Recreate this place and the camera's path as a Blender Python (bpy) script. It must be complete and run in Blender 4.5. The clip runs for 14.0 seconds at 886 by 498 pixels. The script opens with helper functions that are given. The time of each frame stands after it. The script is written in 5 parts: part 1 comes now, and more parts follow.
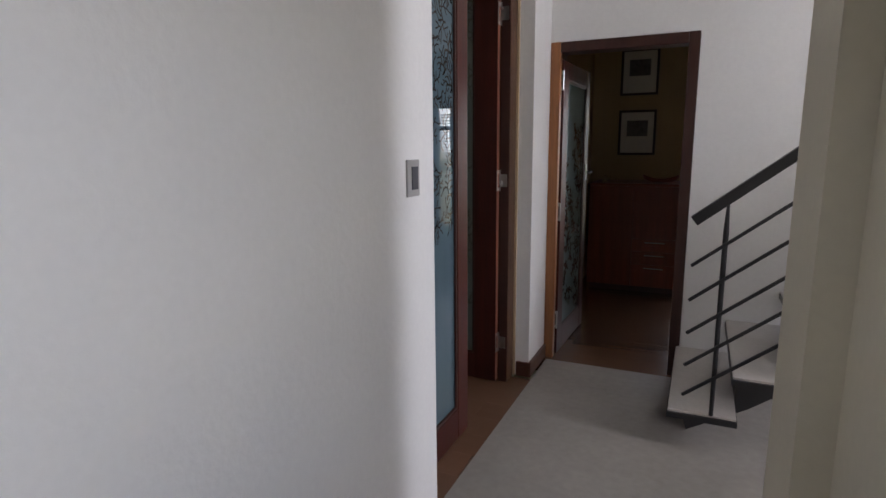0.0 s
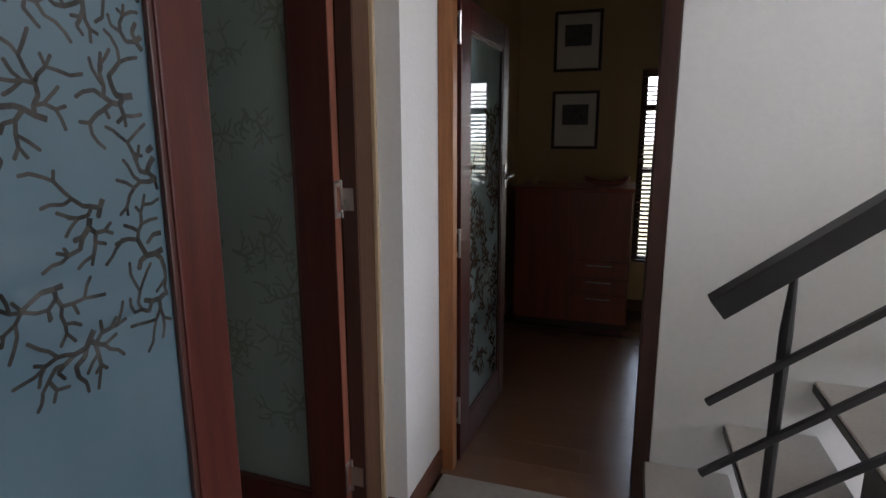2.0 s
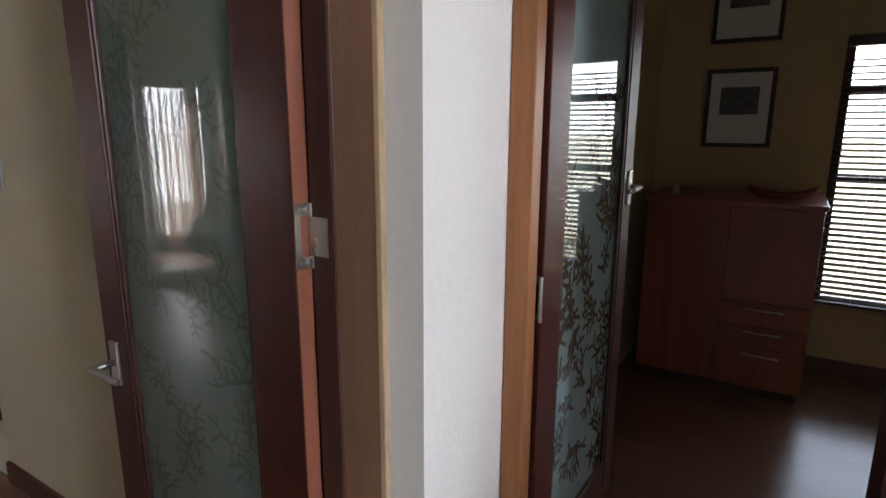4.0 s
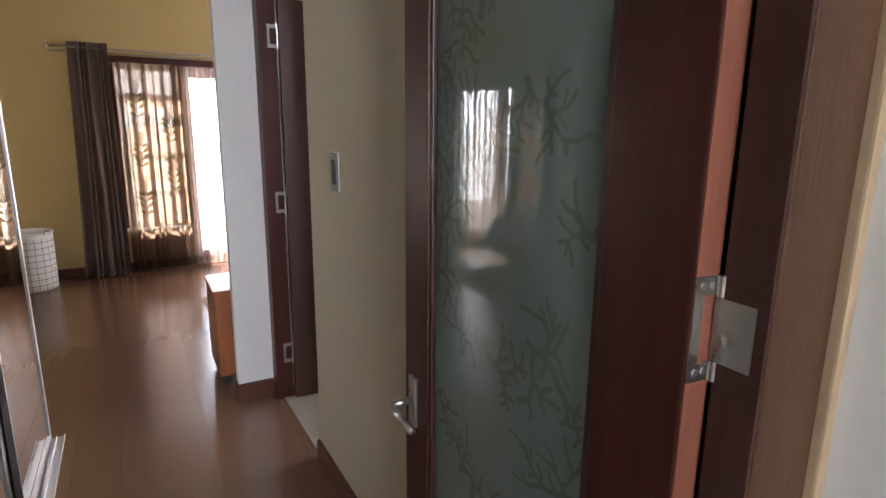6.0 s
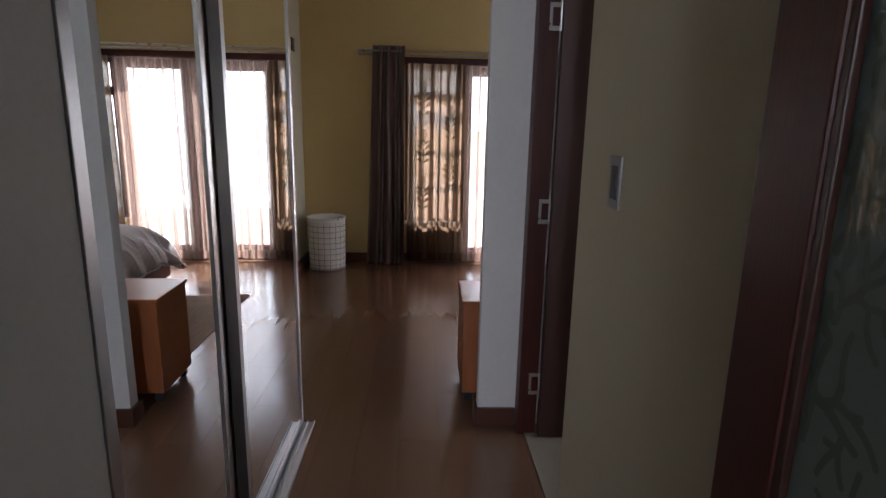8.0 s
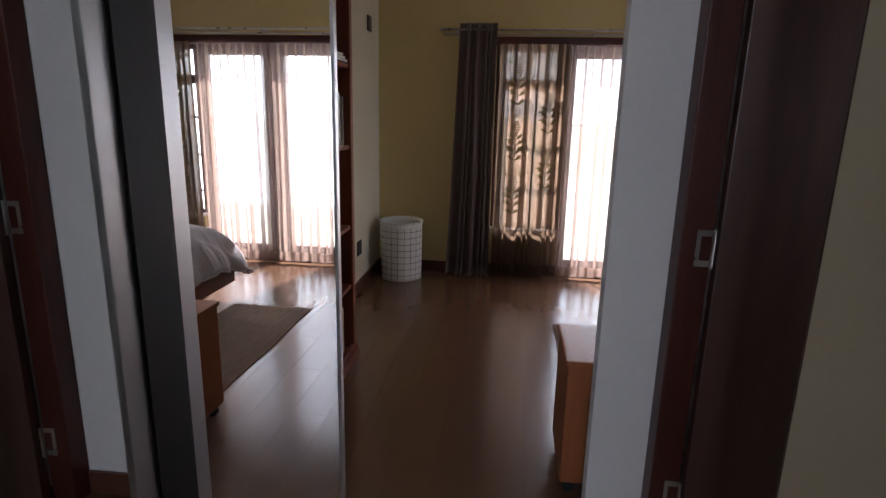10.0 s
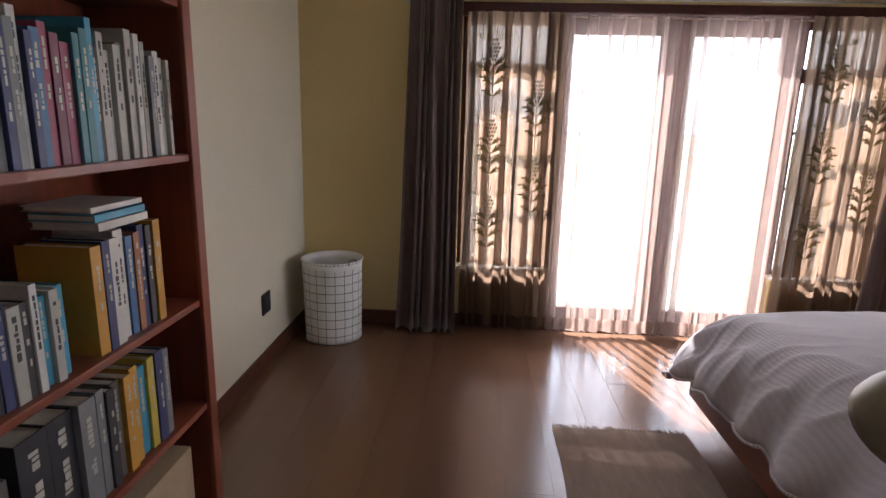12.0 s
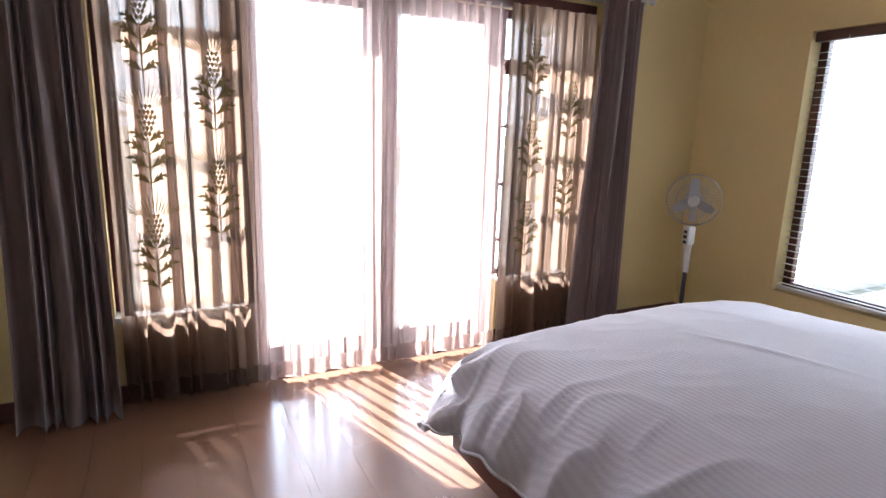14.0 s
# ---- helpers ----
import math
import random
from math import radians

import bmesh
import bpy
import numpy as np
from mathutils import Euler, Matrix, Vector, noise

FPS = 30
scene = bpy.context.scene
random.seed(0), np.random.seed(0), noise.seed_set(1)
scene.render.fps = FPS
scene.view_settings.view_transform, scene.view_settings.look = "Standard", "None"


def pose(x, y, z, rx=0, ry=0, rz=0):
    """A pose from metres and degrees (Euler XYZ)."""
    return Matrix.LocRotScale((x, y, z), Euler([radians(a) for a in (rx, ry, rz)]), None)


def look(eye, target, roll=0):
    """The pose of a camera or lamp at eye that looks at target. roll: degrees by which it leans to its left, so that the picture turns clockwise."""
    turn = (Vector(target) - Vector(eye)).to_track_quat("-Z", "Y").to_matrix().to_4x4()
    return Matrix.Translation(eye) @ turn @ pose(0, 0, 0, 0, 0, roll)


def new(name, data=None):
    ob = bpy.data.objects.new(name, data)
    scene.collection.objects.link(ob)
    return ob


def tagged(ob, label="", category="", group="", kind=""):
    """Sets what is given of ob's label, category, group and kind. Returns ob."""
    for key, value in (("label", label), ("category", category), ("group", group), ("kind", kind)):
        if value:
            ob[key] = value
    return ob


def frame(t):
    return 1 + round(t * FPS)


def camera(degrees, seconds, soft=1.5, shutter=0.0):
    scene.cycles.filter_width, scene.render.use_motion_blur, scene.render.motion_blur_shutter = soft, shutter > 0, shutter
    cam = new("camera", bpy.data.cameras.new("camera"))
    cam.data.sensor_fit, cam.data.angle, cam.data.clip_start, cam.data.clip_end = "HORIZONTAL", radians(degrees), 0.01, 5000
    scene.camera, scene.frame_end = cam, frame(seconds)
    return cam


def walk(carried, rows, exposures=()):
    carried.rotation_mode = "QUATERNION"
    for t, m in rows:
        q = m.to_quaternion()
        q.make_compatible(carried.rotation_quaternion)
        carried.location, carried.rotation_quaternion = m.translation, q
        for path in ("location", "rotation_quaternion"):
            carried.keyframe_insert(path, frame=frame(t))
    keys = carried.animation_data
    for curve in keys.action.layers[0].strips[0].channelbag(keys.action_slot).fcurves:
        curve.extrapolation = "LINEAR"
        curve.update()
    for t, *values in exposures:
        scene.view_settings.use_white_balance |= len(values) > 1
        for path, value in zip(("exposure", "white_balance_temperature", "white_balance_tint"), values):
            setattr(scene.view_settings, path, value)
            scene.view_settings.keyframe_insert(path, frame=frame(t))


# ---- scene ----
cam = camera(76.6, 14.0)
PATH = [
    (0, (0.941, 0.581, 1.481), (0.12, 2.369, 1.12), -0.5),
    (0.5, (0.904, 0.925, 1.477), (0.169, 2.749, 1.112), -0.6),
    (1, (0.84, 1.347, 1.492), (0.183, 3.197, 1.111), -0.4),
    (1.5, (0.808, 1.761, 1.477), (0.18, 3.619, 1.089), -0.4),
    (2, (0.747, 2.147, 1.478), (0.127, 4.007, 1.084), -0.2),
    (2.2, (0.722, 2.304, 1.471), (0.106, 4.165, 1.074), -0.1),
    (4.3, (0.576, 3.057, 1.475), (-0.551, 4.656, 1.061), 0.2),
    (4.5, (0.549, 3.057, 1.479), (-0.645, 4.608, 1.069), 0.2),
    (5, (0.395, 3.119, 1.491), (-0.98, 4.51, 1.072), 0.5),
    (5.5, (0.287, 3.163, 1.497), (-1.257, 4.361, 1.073), 0.6),
    (6, (0.21, 3.239, 1.494), (-1.491, 4.201, 1.068), 0.6),
    (6.5, (0.136, 3.293, 1.485), (-1.67, 4.035, 1.053), 0.6),
    (7, (-0.009, 3.318, 1.499), (-1.888, 3.844, 1.058), 1.0),
    (7.5, (-0.151, 3.356, 1.502), (-2.071, 3.696, 1.058), 1.0),
    (8, (-0.27, 3.382, 1.474), (-2.22, 3.461, 1.039), 1.2),
    (8.2, (-0.294, 3.37, 1.468), (-2.249, 3.366, 1.045), 0.2),
    (10.3, (-1.281, 3.34, 1.466), (-3.212, 3.114, 0.996), 1.3),
    (10.5, (-1.436, 3.323, 1.462), (-3.367, 3.097, 0.993), 1.1),
    (11, (-1.804, 3.303, 1.443), (-3.738, 3.085, 0.983), 1.2),
    (11.5, (-2.153, 3.317, 1.408), (-4.092, 3.115, 0.961), 1.3),
    (12, (-2.506, 3.323, 1.398), (-4.453, 3.212, 0.955), 1.5),
    (12.5, (-2.795, 3.346, 1.414), (-4.743, 3.387, 0.959), 1.6),
    (13, (-3.033, 3.372, 1.415), (-4.965, 3.621, 0.959), 1.9),
    (13.5, (-3.194, 3.403, 1.362), (-5.064, 3.969, 0.938), 1.9),
    (14, (-3.315, 3.431, 1.359), (-5.058, 4.318, 0.937), 1.8),
]
EXPOSURES = [(0.0, 2.08, 6350, 20), (1.0, 1.92, 6350, 20), (1.5, 2.0, 6300, 18), (2.2, 2.35, 6250, 17), (4.3, 3.1, 6300, 16), (5.0, 3.5, 6300, 16), (5.5, 3.55, 6300, 16), (6.2, 3.0, 6300, 17), (7.0, 2.58, 6200, 17), (7.5, 2.1, 6100, 17), (8.2, 1.85, 6100, 17), (10.5, 1.75, 6000, 17), (11.5, 1.75, 6000, 17), (12.0, 2.43, 6000, 17), (12.5, 2.74, 5900, 17), (14.0, 3.2, 5500, 14)]
walk(cam, [(t, look(eye, target, roll)) for t, eye, target, roll in PATH], EXPOSURES)

# ---- world and light ----
world = bpy.data.worlds.new("world")
scene.world = world
world.use_nodes = True
wn = world.node_tree
sky = wn.nodes.new("ShaderNodeTexSky")
sky.sky_type = "NISHITA"
sky.sun_disc = False
SUN_EL, SUN_DIR = radians(47), Vector((1.31, 0.415, 0)).normalized()
sky.sun_elevation = SUN_EL
sky.sun_rotation = math.atan2(-SUN_DIR.x, -SUN_DIR.y)
wn.nodes["Background"].inputs[1].default_value = 0.06
wn.links.new(sky.outputs[0], wn.nodes["Background"].inputs[0])
sun = new("sun", bpy.data.lights.new("sun", "SUN"))
sun.data.energy, sun.data.angle, sun.data.color = 5.0, radians(0.5), (1.0, 0.95, 0.88)
sun.matrix_world = look((0, 0, 5), Vector((0, 0, 5)) + SUN_DIR * math.cos(SUN_EL) - Vector((0, 0, math.sin(SUN_EL))))


def window_light(name, eye, target, w, h, power, colour):
    """Stands in for the sky's light in a window's opening."""
    lamp = new(name, bpy.data.lights.new(name, "AREA"))
    lamp.data.shape, lamp.data.size, lamp.data.size_y = "RECTANGLE", w, h
    lamp.data.energy, lamp.data.color = power, colour
    lamp.matrix_world = look(eye, target)
    return lamp


DAY, NEUTRAL = (0.92, 0.95, 1.0), (0.90, 0.94, 1.0)
window_light("french_door_daylight", (-6.66, 4.54, 1.22), (-3, 4.54, 0.1), 2.5, 1.6, 20.5, DAY)
window_light("bedroom_window_daylight", (-4.70, 7.38, 1.28), (-4.70, 4, 0.3), 1.5, 1.4, 5.0, DAY)
window_light("stair_window_daylight", (4.54, 2.66, 2.1), (1.2, 4.1, 1.2), 0.6, 2.0, 23.0, NEUTRAL)
window_light("hall_window_daylight", (1.36, 0.70, 1.45), (0.0, 0.88, 0.4), 0.85, 1.3, 1.9, NEUTRAL)
window_light("bathroom_window_daylight", (-2.2, 5.66, 1.6), (-2.2, 3.0, 0.9), 0.75, 0.75, 3.2, DAY)
window_light("study_window_daylight", (1.37, 7.50, 1.25), (1.0, 4.5, 0.2), 1.1, 1.45, 1.7, DAY)

# ---- materials ----


def mat(name, colour, rough=0.6, metal=0.0, scale=8.0, vary=0.12, bump=0.15, bump_scale=60.0, stretch=(1, 1, 1), spec=0.5, per_object=0.0, coat=0.0, island=False, sheen=0.0):
    """A surface with large and fine variation of colour, relief and gloss."""
    m = bpy.data.materials.new(name)
    m.use_nodes = True
    nt = m.node_tree
    n, l = nt.nodes, nt.links
    b = n["Principled BSDF"]
    tc = n.new("ShaderNodeTexCoord")
    mp = n.new("ShaderNodeMapping")
    mp.inputs["Scale"].default_value = stretch
    mp.inputs["Location"].default_value = (3.71, 1.37, 2.19)
    if per_object and not island:
        who = n.new("ShaderNodeObjectInfo")
        shift = n.new("ShaderNodeMath")
        shift.operation = "MULTIPLY_ADD"
        shift.inputs[1].default_value, shift.inputs[2].default_value = 23.0, 1.37
        l.new(who.outputs["Random"], shift.inputs[0])
        l.new(shift.outputs[0], mp.inputs["Location"])
    l.new(tc.outputs["Object"], mp.inputs[0])
    big = n.new("ShaderNodeTexNoise")
    big.inputs["Scale"].default_value, big.inputs["Detail"].default_value = scale, 6
    fine = n.new("ShaderNodeTexNoise")
    fine.inputs["Scale"].default_value, fine.inputs["Detail"].default_value = bump_scale, 5
    l.new(mp.outputs[0], big.inputs[0])
    l.new(mp.outputs[0], fine.inputs[0])
    ramp = n.new("ShaderNodeMapRange")
    ramp.inputs[1].default_value, ramp.inputs[2].default_value = 0.3, 0.7
    ramp.inputs[3].default_value, ramp.inputs[4].default_value = 1 - vary, 1 + vary
    mixn = n.new("ShaderNodeMath")
    mixn.operation = "MULTIPLY_ADD"
    mixn.inputs[1].default_value = 0.35
    l.new(fine.outputs[0], mixn.inputs[0])
    half = n.new("ShaderNodeMath")
    half.operation = "MULTIPLY"
    half.inputs[1].default_value = 0.65
    l.new(big.outputs[0], half.inputs[0])
    l.new(half.outputs[0], mixn.inputs[2])
    l.new(mixn.outputs[0], ramp.inputs[0])
    last = ramp.outputs[0]
    if per_object or island:
        info = n.new("ShaderNodeNewGeometry" if island else "ShaderNodeObjectInfo")
        r2 = n.new("ShaderNodeMapRange")
        r2.inputs[3].default_value, r2.inputs[4].default_value = 1 - per_object, 1 + per_object
        l.new(info.outputs["Random Per Island" if island else "Random"], r2.inputs[0])
        mul = n.new("ShaderNodeMath")
        mul.operation = "MULTIPLY"
        l.new(last, mul.inputs[0])
        l.new(r2.outputs[0], mul.inputs[1])
        last = mul.outputs[0]
    col = n.new("ShaderNodeVectorMath")
    col.operation = "SCALE"
    col.inputs[0].default_value = colour
    l.new(last, col.inputs["Scale"])
    l.new(col.outputs[0], b.inputs["Base Color"])
    rr = n.new("ShaderNodeMapRange")
    rr.inputs[3].default_value, rr.inputs[4].default_value = max(0.02, rough - 0.08), min(1, rough + 0.08)
    l.new(big.outputs[0], rr.inputs[0])
    l.new(rr.outputs[0], b.inputs["Roughness"])
    b.inputs["Metallic"].default_value = metal
    b.inputs["Specular IOR Level"].default_value = spec
    b.inputs["Coat Weight"].default_value = coat
    b.inputs["Coat Roughness"].default_value = 0.15
    b.inputs["Sheen Weight"].default_value = sheen
    if bump:
        bp = n.new("ShaderNodeBump")
        bp.inputs["Strength"].default_value, bp.inputs["Distance"].default_value = bump, 0.004
        l.new(fine.outputs[0], bp.inputs["Height"])
        l.new(bp.outputs[0], b.inputs["Normal"])
    return m


WHITE = mat("white_plaster", (0.72, 0.71, 0.69), 0.75, scale=1.6, vary=0.05, bump=0.25, bump_scale=45)
CREAM = mat("cream_plaster", (0.65, 0.60, 0.47), 0.75, scale=1.6, vary=0.05, bump=0.25, bump_scale=45)
# yellower cream, darkened so the colour carries the passage's dimness
PASSAGE = mat("dimmed_straw_plaster", (0.52, 0.455, 0.315), 0.75, scale=1.6, vary=0.06, bump=0.25, bump_scale=45)
YELLOW = mat("yellow_plaster", (0.58, 0.45, 0.20), 0.7, scale=1.6, vary=0.06, bump=0.25, bump_scale=45)
CEIL = mat("ceiling_paint", (0.78, 0.77, 0.74), 0.8, scale=1.2, vary=0.03, bump=0.1)
CEMENT = mat("cement_screed", (0.28, 0.255, 0.225), 0.55, scale=2.2, vary=0.18, bump=0.2, bump_scale=25)
LAMINATE = mat("laminate_oak", (0.165, 0.088, 0.052), 0.22, scale=2.0, vary=0.045, bump=0.008, bump_scale=22, stretch=(0.6, 9, 1), per_object=0.035, spec=0.75, coat=0.25)
JOINT = mat("floor_underlay", (0.10, 0.05, 0.026), 0.7)
MAHOGANY = mat("mahogany", (0.056, 0.012, 0.008), 0.4, scale=3.0, vary=0.4, bump=0.12, bump_scale=30, stretch=(9, 9, 0.5), per_object=0.08, spec=0.35)
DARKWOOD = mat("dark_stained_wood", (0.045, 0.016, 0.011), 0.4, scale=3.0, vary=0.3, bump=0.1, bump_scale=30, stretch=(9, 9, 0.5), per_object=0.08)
REDWOOD = mat("red_brown_wood", (0.19, 0.045, 0.02), 0.36, scale=3.0, vary=0.28, bump=0.08, bump_scale=28, stretch=(9, 9, 0.6), per_object=0.1)
REDWOOD_H = mat("red_brown_wood_lengthwise", (0.19, 0.045, 0.02), 0.36, scale=3.0, vary=0.28, bump=0.08, bump_scale=28, stretch=(0.6, 9, 9), per_object=0.1)
BROWNWOOD = mat("brown_jamb_wood", (0.078, 0.033, 0.014), 0.5, scale=3.0, vary=0.5, bump=0.3, bump_scale=28, stretch=(9, 9, 0.5))
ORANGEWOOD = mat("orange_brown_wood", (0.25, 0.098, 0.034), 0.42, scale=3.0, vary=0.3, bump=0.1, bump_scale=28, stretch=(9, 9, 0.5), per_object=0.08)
CHESTWOOD = mat("cherry_veneer", (0.33, 0.11, 0.04), 0.33, scale=3.0, vary=0.2, bump=0.05, bump_scale=28, stretch=(0.7, 9, 0.7))
SKIRT = mat("skirting_wood", (0.10, 0.035, 0.02), 0.4, scale=3.0, vary=0.25, bump=0.1, bump_scale=28, stretch=(1, 1, 9))
STEEL_BLACK = mat("black_painted_steel", (0.018, 0.017, 0.018), 0.42, scale=6, vary=0.2, bump=0.08, bump_scale=90)
TREAD = mat("stone_tread", (0.47, 0.44, 0.40), 0.5, scale=5, vary=0.12, bump=0.1, bump_scale=70)
CHROME = mat("brushed_chrome", (0.5, 0.49, 0.47), 0.3, 1.0, scale=20, vary=0.08, bump=0.05, bump_scale=200)
ALU = mat("satin_aluminium", (0.66, 0.67, 0.69), 0.35, 1.0, scale=12, vary=0.06, bump=0.04, bump_scale=180)
RUBBER = mat("black_seal", (0.012, 0.012, 0.013), 0.6, vary=0.2)
TILE = mat("bathroom_tile", (0.30, 0.26, 0.20), 0.35, scale=4, vary=0.1, bump=0.05)
SWITCH_GREY = mat("grey_switch_plate", (0.34, 0.33, 0.32), 0.4, 0.3, scale=20, vary=0.05, bump=0.03)
SWITCH_DARK = mat("dark_switch_rocker", (0.03, 0.032, 0.045), 0.35, vary=0.1)
OUTLET = mat("bronze_outlet", (0.035, 0.03, 0.027), 0.4, 0.2, vary=0.1)
CURTAIN = mat("mauve_brown_curtain", (0.115, 0.072, 0.062), 0.55, scale=5, vary=0.15, bump=0.2, bump_scale=220, sheen=0.3)
LINEN = mat("duvet_linen", (0.465, 0.425, 0.44), 0.8, scale=4, vary=0.06, bump=0.25, bump_scale=160, sheen=0.2)
PILLOW = mat("olive_pillow", (0.32, 0.27, 0.2), 0.8, scale=6, vary=0.1, bump=0.25, bump_scale=160)
RUGM = mat("woven_rug", (0.27, 0.19, 0.14), 0.95, scale=9, vary=0.2, bump=0.8, bump_scale=130, stretch=(1, 4, 1))
BASKET = mat("white_canvas", (0.74, 0.73, 0.70), 0.8, scale=6, vary=0.06, bump=0.25, bump_scale=150)
BASKET_LINE = mat("black_grid_line", (0.05, 0.05, 0.055), 0.8, vary=0.15)
PAPER = mat("book_paper", (0.68, 0.63, 0.53), 0.85, vary=0.08, scale=30, stretch=(1, 1, 1))
MOUNT = mat("picture_mount", (0.62, 0.58, 0.50), 0.8, vary=0.04)
PRINT = mat("dark_print", (0.09, 0.085, 0.08), 0.6, scale=25, vary=0.5)
FRAMEM = mat("picture_frame_wood", (0.03, 0.014, 0.01), 0.4, vary=0.2)
PLASTIC = mat("white_plastic", (0.62, 0.61, 0.58), 0.4, vary=0.06, bump=0.03)
BLINDM = mat("dark_wood_blind", (0.05, 0.022, 0.014), 0.45, vary=0.2)
BLINDW = mat("pale_blind_slat", (0.50, 0.45, 0.36), 0.45, vary=0.08)
CARD = mat("cardboard", (0.42, 0.31, 0.19), 0.8, scale=8, vary=0.1)
LEAF = mat("foliage", (0.07, 0.11, 0.03), 0.6, scale=3, vary=0.35)
BARK = mat("bark", (0.10, 0.075, 0.05), 0.9, scale=12, vary=0.3, bump=0.6)
GROUND = mat("dry_lawn", (0.36, 0.34, 0.22), 0.95, scale=1.5, vary=0.3, bump=0.5, bump_scale=12)
PAVING = mat("patio_paving", (0.62, 0.57, 0.50), 0.85, scale=3, vary=0.15, bump=0.3, bump_scale=30)
TAN = mat("tan_plaster", (0.40, 0.29, 0.15), 0.7, scale=1.6, vary=0.06, bump=0.25, bump_scale=45)
LIPPING = mat("salmon_wood_edge", (0.24, 0.085, 0.052), 0.45, scale=3.0, vary=0.25, bump=0.1, bump_scale=28, stretch=(9, 9, 0.5))
SILLM = mat("white_sill_tile", (0.78, 0.75, 0.70), 0.5, scale=5, vary=0.06, bump=0.05)
# a darker, greyer tone of PLASTIC
FAN_PALE = mat("greyed_white_plastic", (0.42, 0.41, 0.38), 0.4, vary=0.08, bump=0.03)
FAN_GREY = mat("grey_translucent_plastic", (0.27, 0.27, 0.25), 0.35, vary=0.08, bump=0.02)


def glass_mat(name, colour, rough, clear, tone=(0.85, 1.12), size=3.5):
    """Thin glass: gloss by Fresnel over clear transparency and a frosted, translucent body."""
    m = bpy.data.materials.new(name)
    m.use_nodes = True
    n, l = m.node_tree.nodes, m.node_tree.links
    n.remove(n["Principled BSDF"])
    out = n["Material Output"]
    tr = n.new("ShaderNodeBsdfTransparent")
    tr.inputs[0].default_value = (0.95, 0.97, 0.96, 1)
    tl = n.new("ShaderNodeBsdfTranslucent")
    df = n.new("ShaderNodeBsdfDiffuse")
    tex = n.new("ShaderNodeTexNoise")
    tex.inputs["Scale"].default_value = size
    mr = n.new("ShaderNodeMapRange")
    mr.inputs[3].default_value, mr.inputs[4].default_value = tone
    l.new(tex.outputs[0], mr.inputs[0])
    sc = n.new("ShaderNodeVectorMath")
    sc.operation = "SCALE"
    sc.inputs[0].default_value = colour
    l.new(mr.outputs[0], sc.inputs["Scale"])
    l.new(sc.outputs[0], tl.inputs[0])
    l.new(sc.outputs[0], df.inputs[0])
    frost = n.new("ShaderNodeMixShader")
    frost.inputs[0].default_value = 0.5
    l.new(tl.outputs[0], frost.inputs[1])
    l.new(df.outputs[0], frost.inputs[2])
    body = n.new("ShaderNodeMixShader")
    body.inputs[0].default_value = clear
    l.new(frost.outputs[0], body.inputs[1])
    l.new(tr.outputs[0], body.inputs[2])
    gl = n.new("ShaderNodeBsdfGlossy")
    gl.inputs["Roughness"].default_value = rough
    fr = n.new("ShaderNodeFresnel")
    fr.inputs[0].default_value = 1.6
    top = n.new("ShaderNodeMixShader")
    l.new(fr.outputs[0], top.inputs[0])
    l.new(body.outputs[0], top.inputs[1])
    l.new(gl.outputs[0], top.inputs[2])
    l.new(top.outputs[0], out.inputs[0])
    return m


FROSTED = glass_mat("frosted_glass", (0.17, 0.255, 0.30), 0.0, 0.05)
FROSTED_GREEN = glass_mat("frosted_green_glass", (0.32, 0.40, 0.35), 0.0, 0.05)
FROSTED_TEAL = glass_mat("frosted_teal_glass", (0.36, 0.47, 0.46), 0.0, 0.05)
TWIG_PALE = glass_mat("etched_branch_olive", (0.235, 0.285, 0.225), 0.0, 0.0)
TWIG_DARK = glass_mat("etched_branch_dark", (0.08, 0.075, 0.066), 0.0, 0.0, (-0.5, 2.0), 9.0)
TWIG_BROWN = glass_mat("etched_branch_brown", (0.135, 0.105, 0.075), 0.0, 0.0, (0.4, 1.6), 9.0)
CLEAR = glass_mat("window_glass", (0.8, 0.85, 0.85), 0.0, 0.97)


def sheer_mat(name, colour, clear, through_colour=None):
    m = bpy.data.materials.new(name)
    m.use_nodes = True
    n, l = m.node_tree.nodes, m.node_tree.links
    n.remove(n["Principled BSDF"])
    tr, tl, df = n.new("ShaderNodeBsdfTransparent"), n.new("ShaderNodeBsdfTranslucent"), n.new("ShaderNodeBsdfDiffuse")
    tex = n.new("ShaderNodeTexNoise")
    tex.inputs["Scale"].default_value = 14
    mr = n.new("ShaderNodeMapRange")
    mr.inputs[3].default_value, mr.inputs[4].default_value = 0.85, 1.1
    l.new(tex.outputs[0], mr.inputs[0])
    sc = n.new("ShaderNodeVectorMath")
    sc.operation = "SCALE"
    sc.inputs[0].default_value = colour
    l.new(mr.outputs[0], sc.inputs["Scale"])
    lit = n.new("ShaderNodeVectorMath")
    lit.operation = "SCALE"
    lit.inputs[0].default_value = through_colour or colour
    l.new(mr.outputs[0], lit.inputs["Scale"])
    l.new(lit.outputs[0], tl.inputs[0])
    l.new(sc.outputs[0], df.inputs[0])
    a, b = n.new("ShaderNodeMixShader"), n.new("ShaderNodeMixShader")
    a.inputs[0].default_value = 0.35
    l.new(tl.outputs[0], a.inputs[1])
    l.new(df.outputs[0], a.inputs[2])
    b.inputs[0].default_value = clear
    l.new(a.outputs[0], b.inputs[1])
    l.new(tr.outputs[0], b.inputs[2])
    l.new(b.outputs[0], n["Material Output"].inputs[0])
    return m


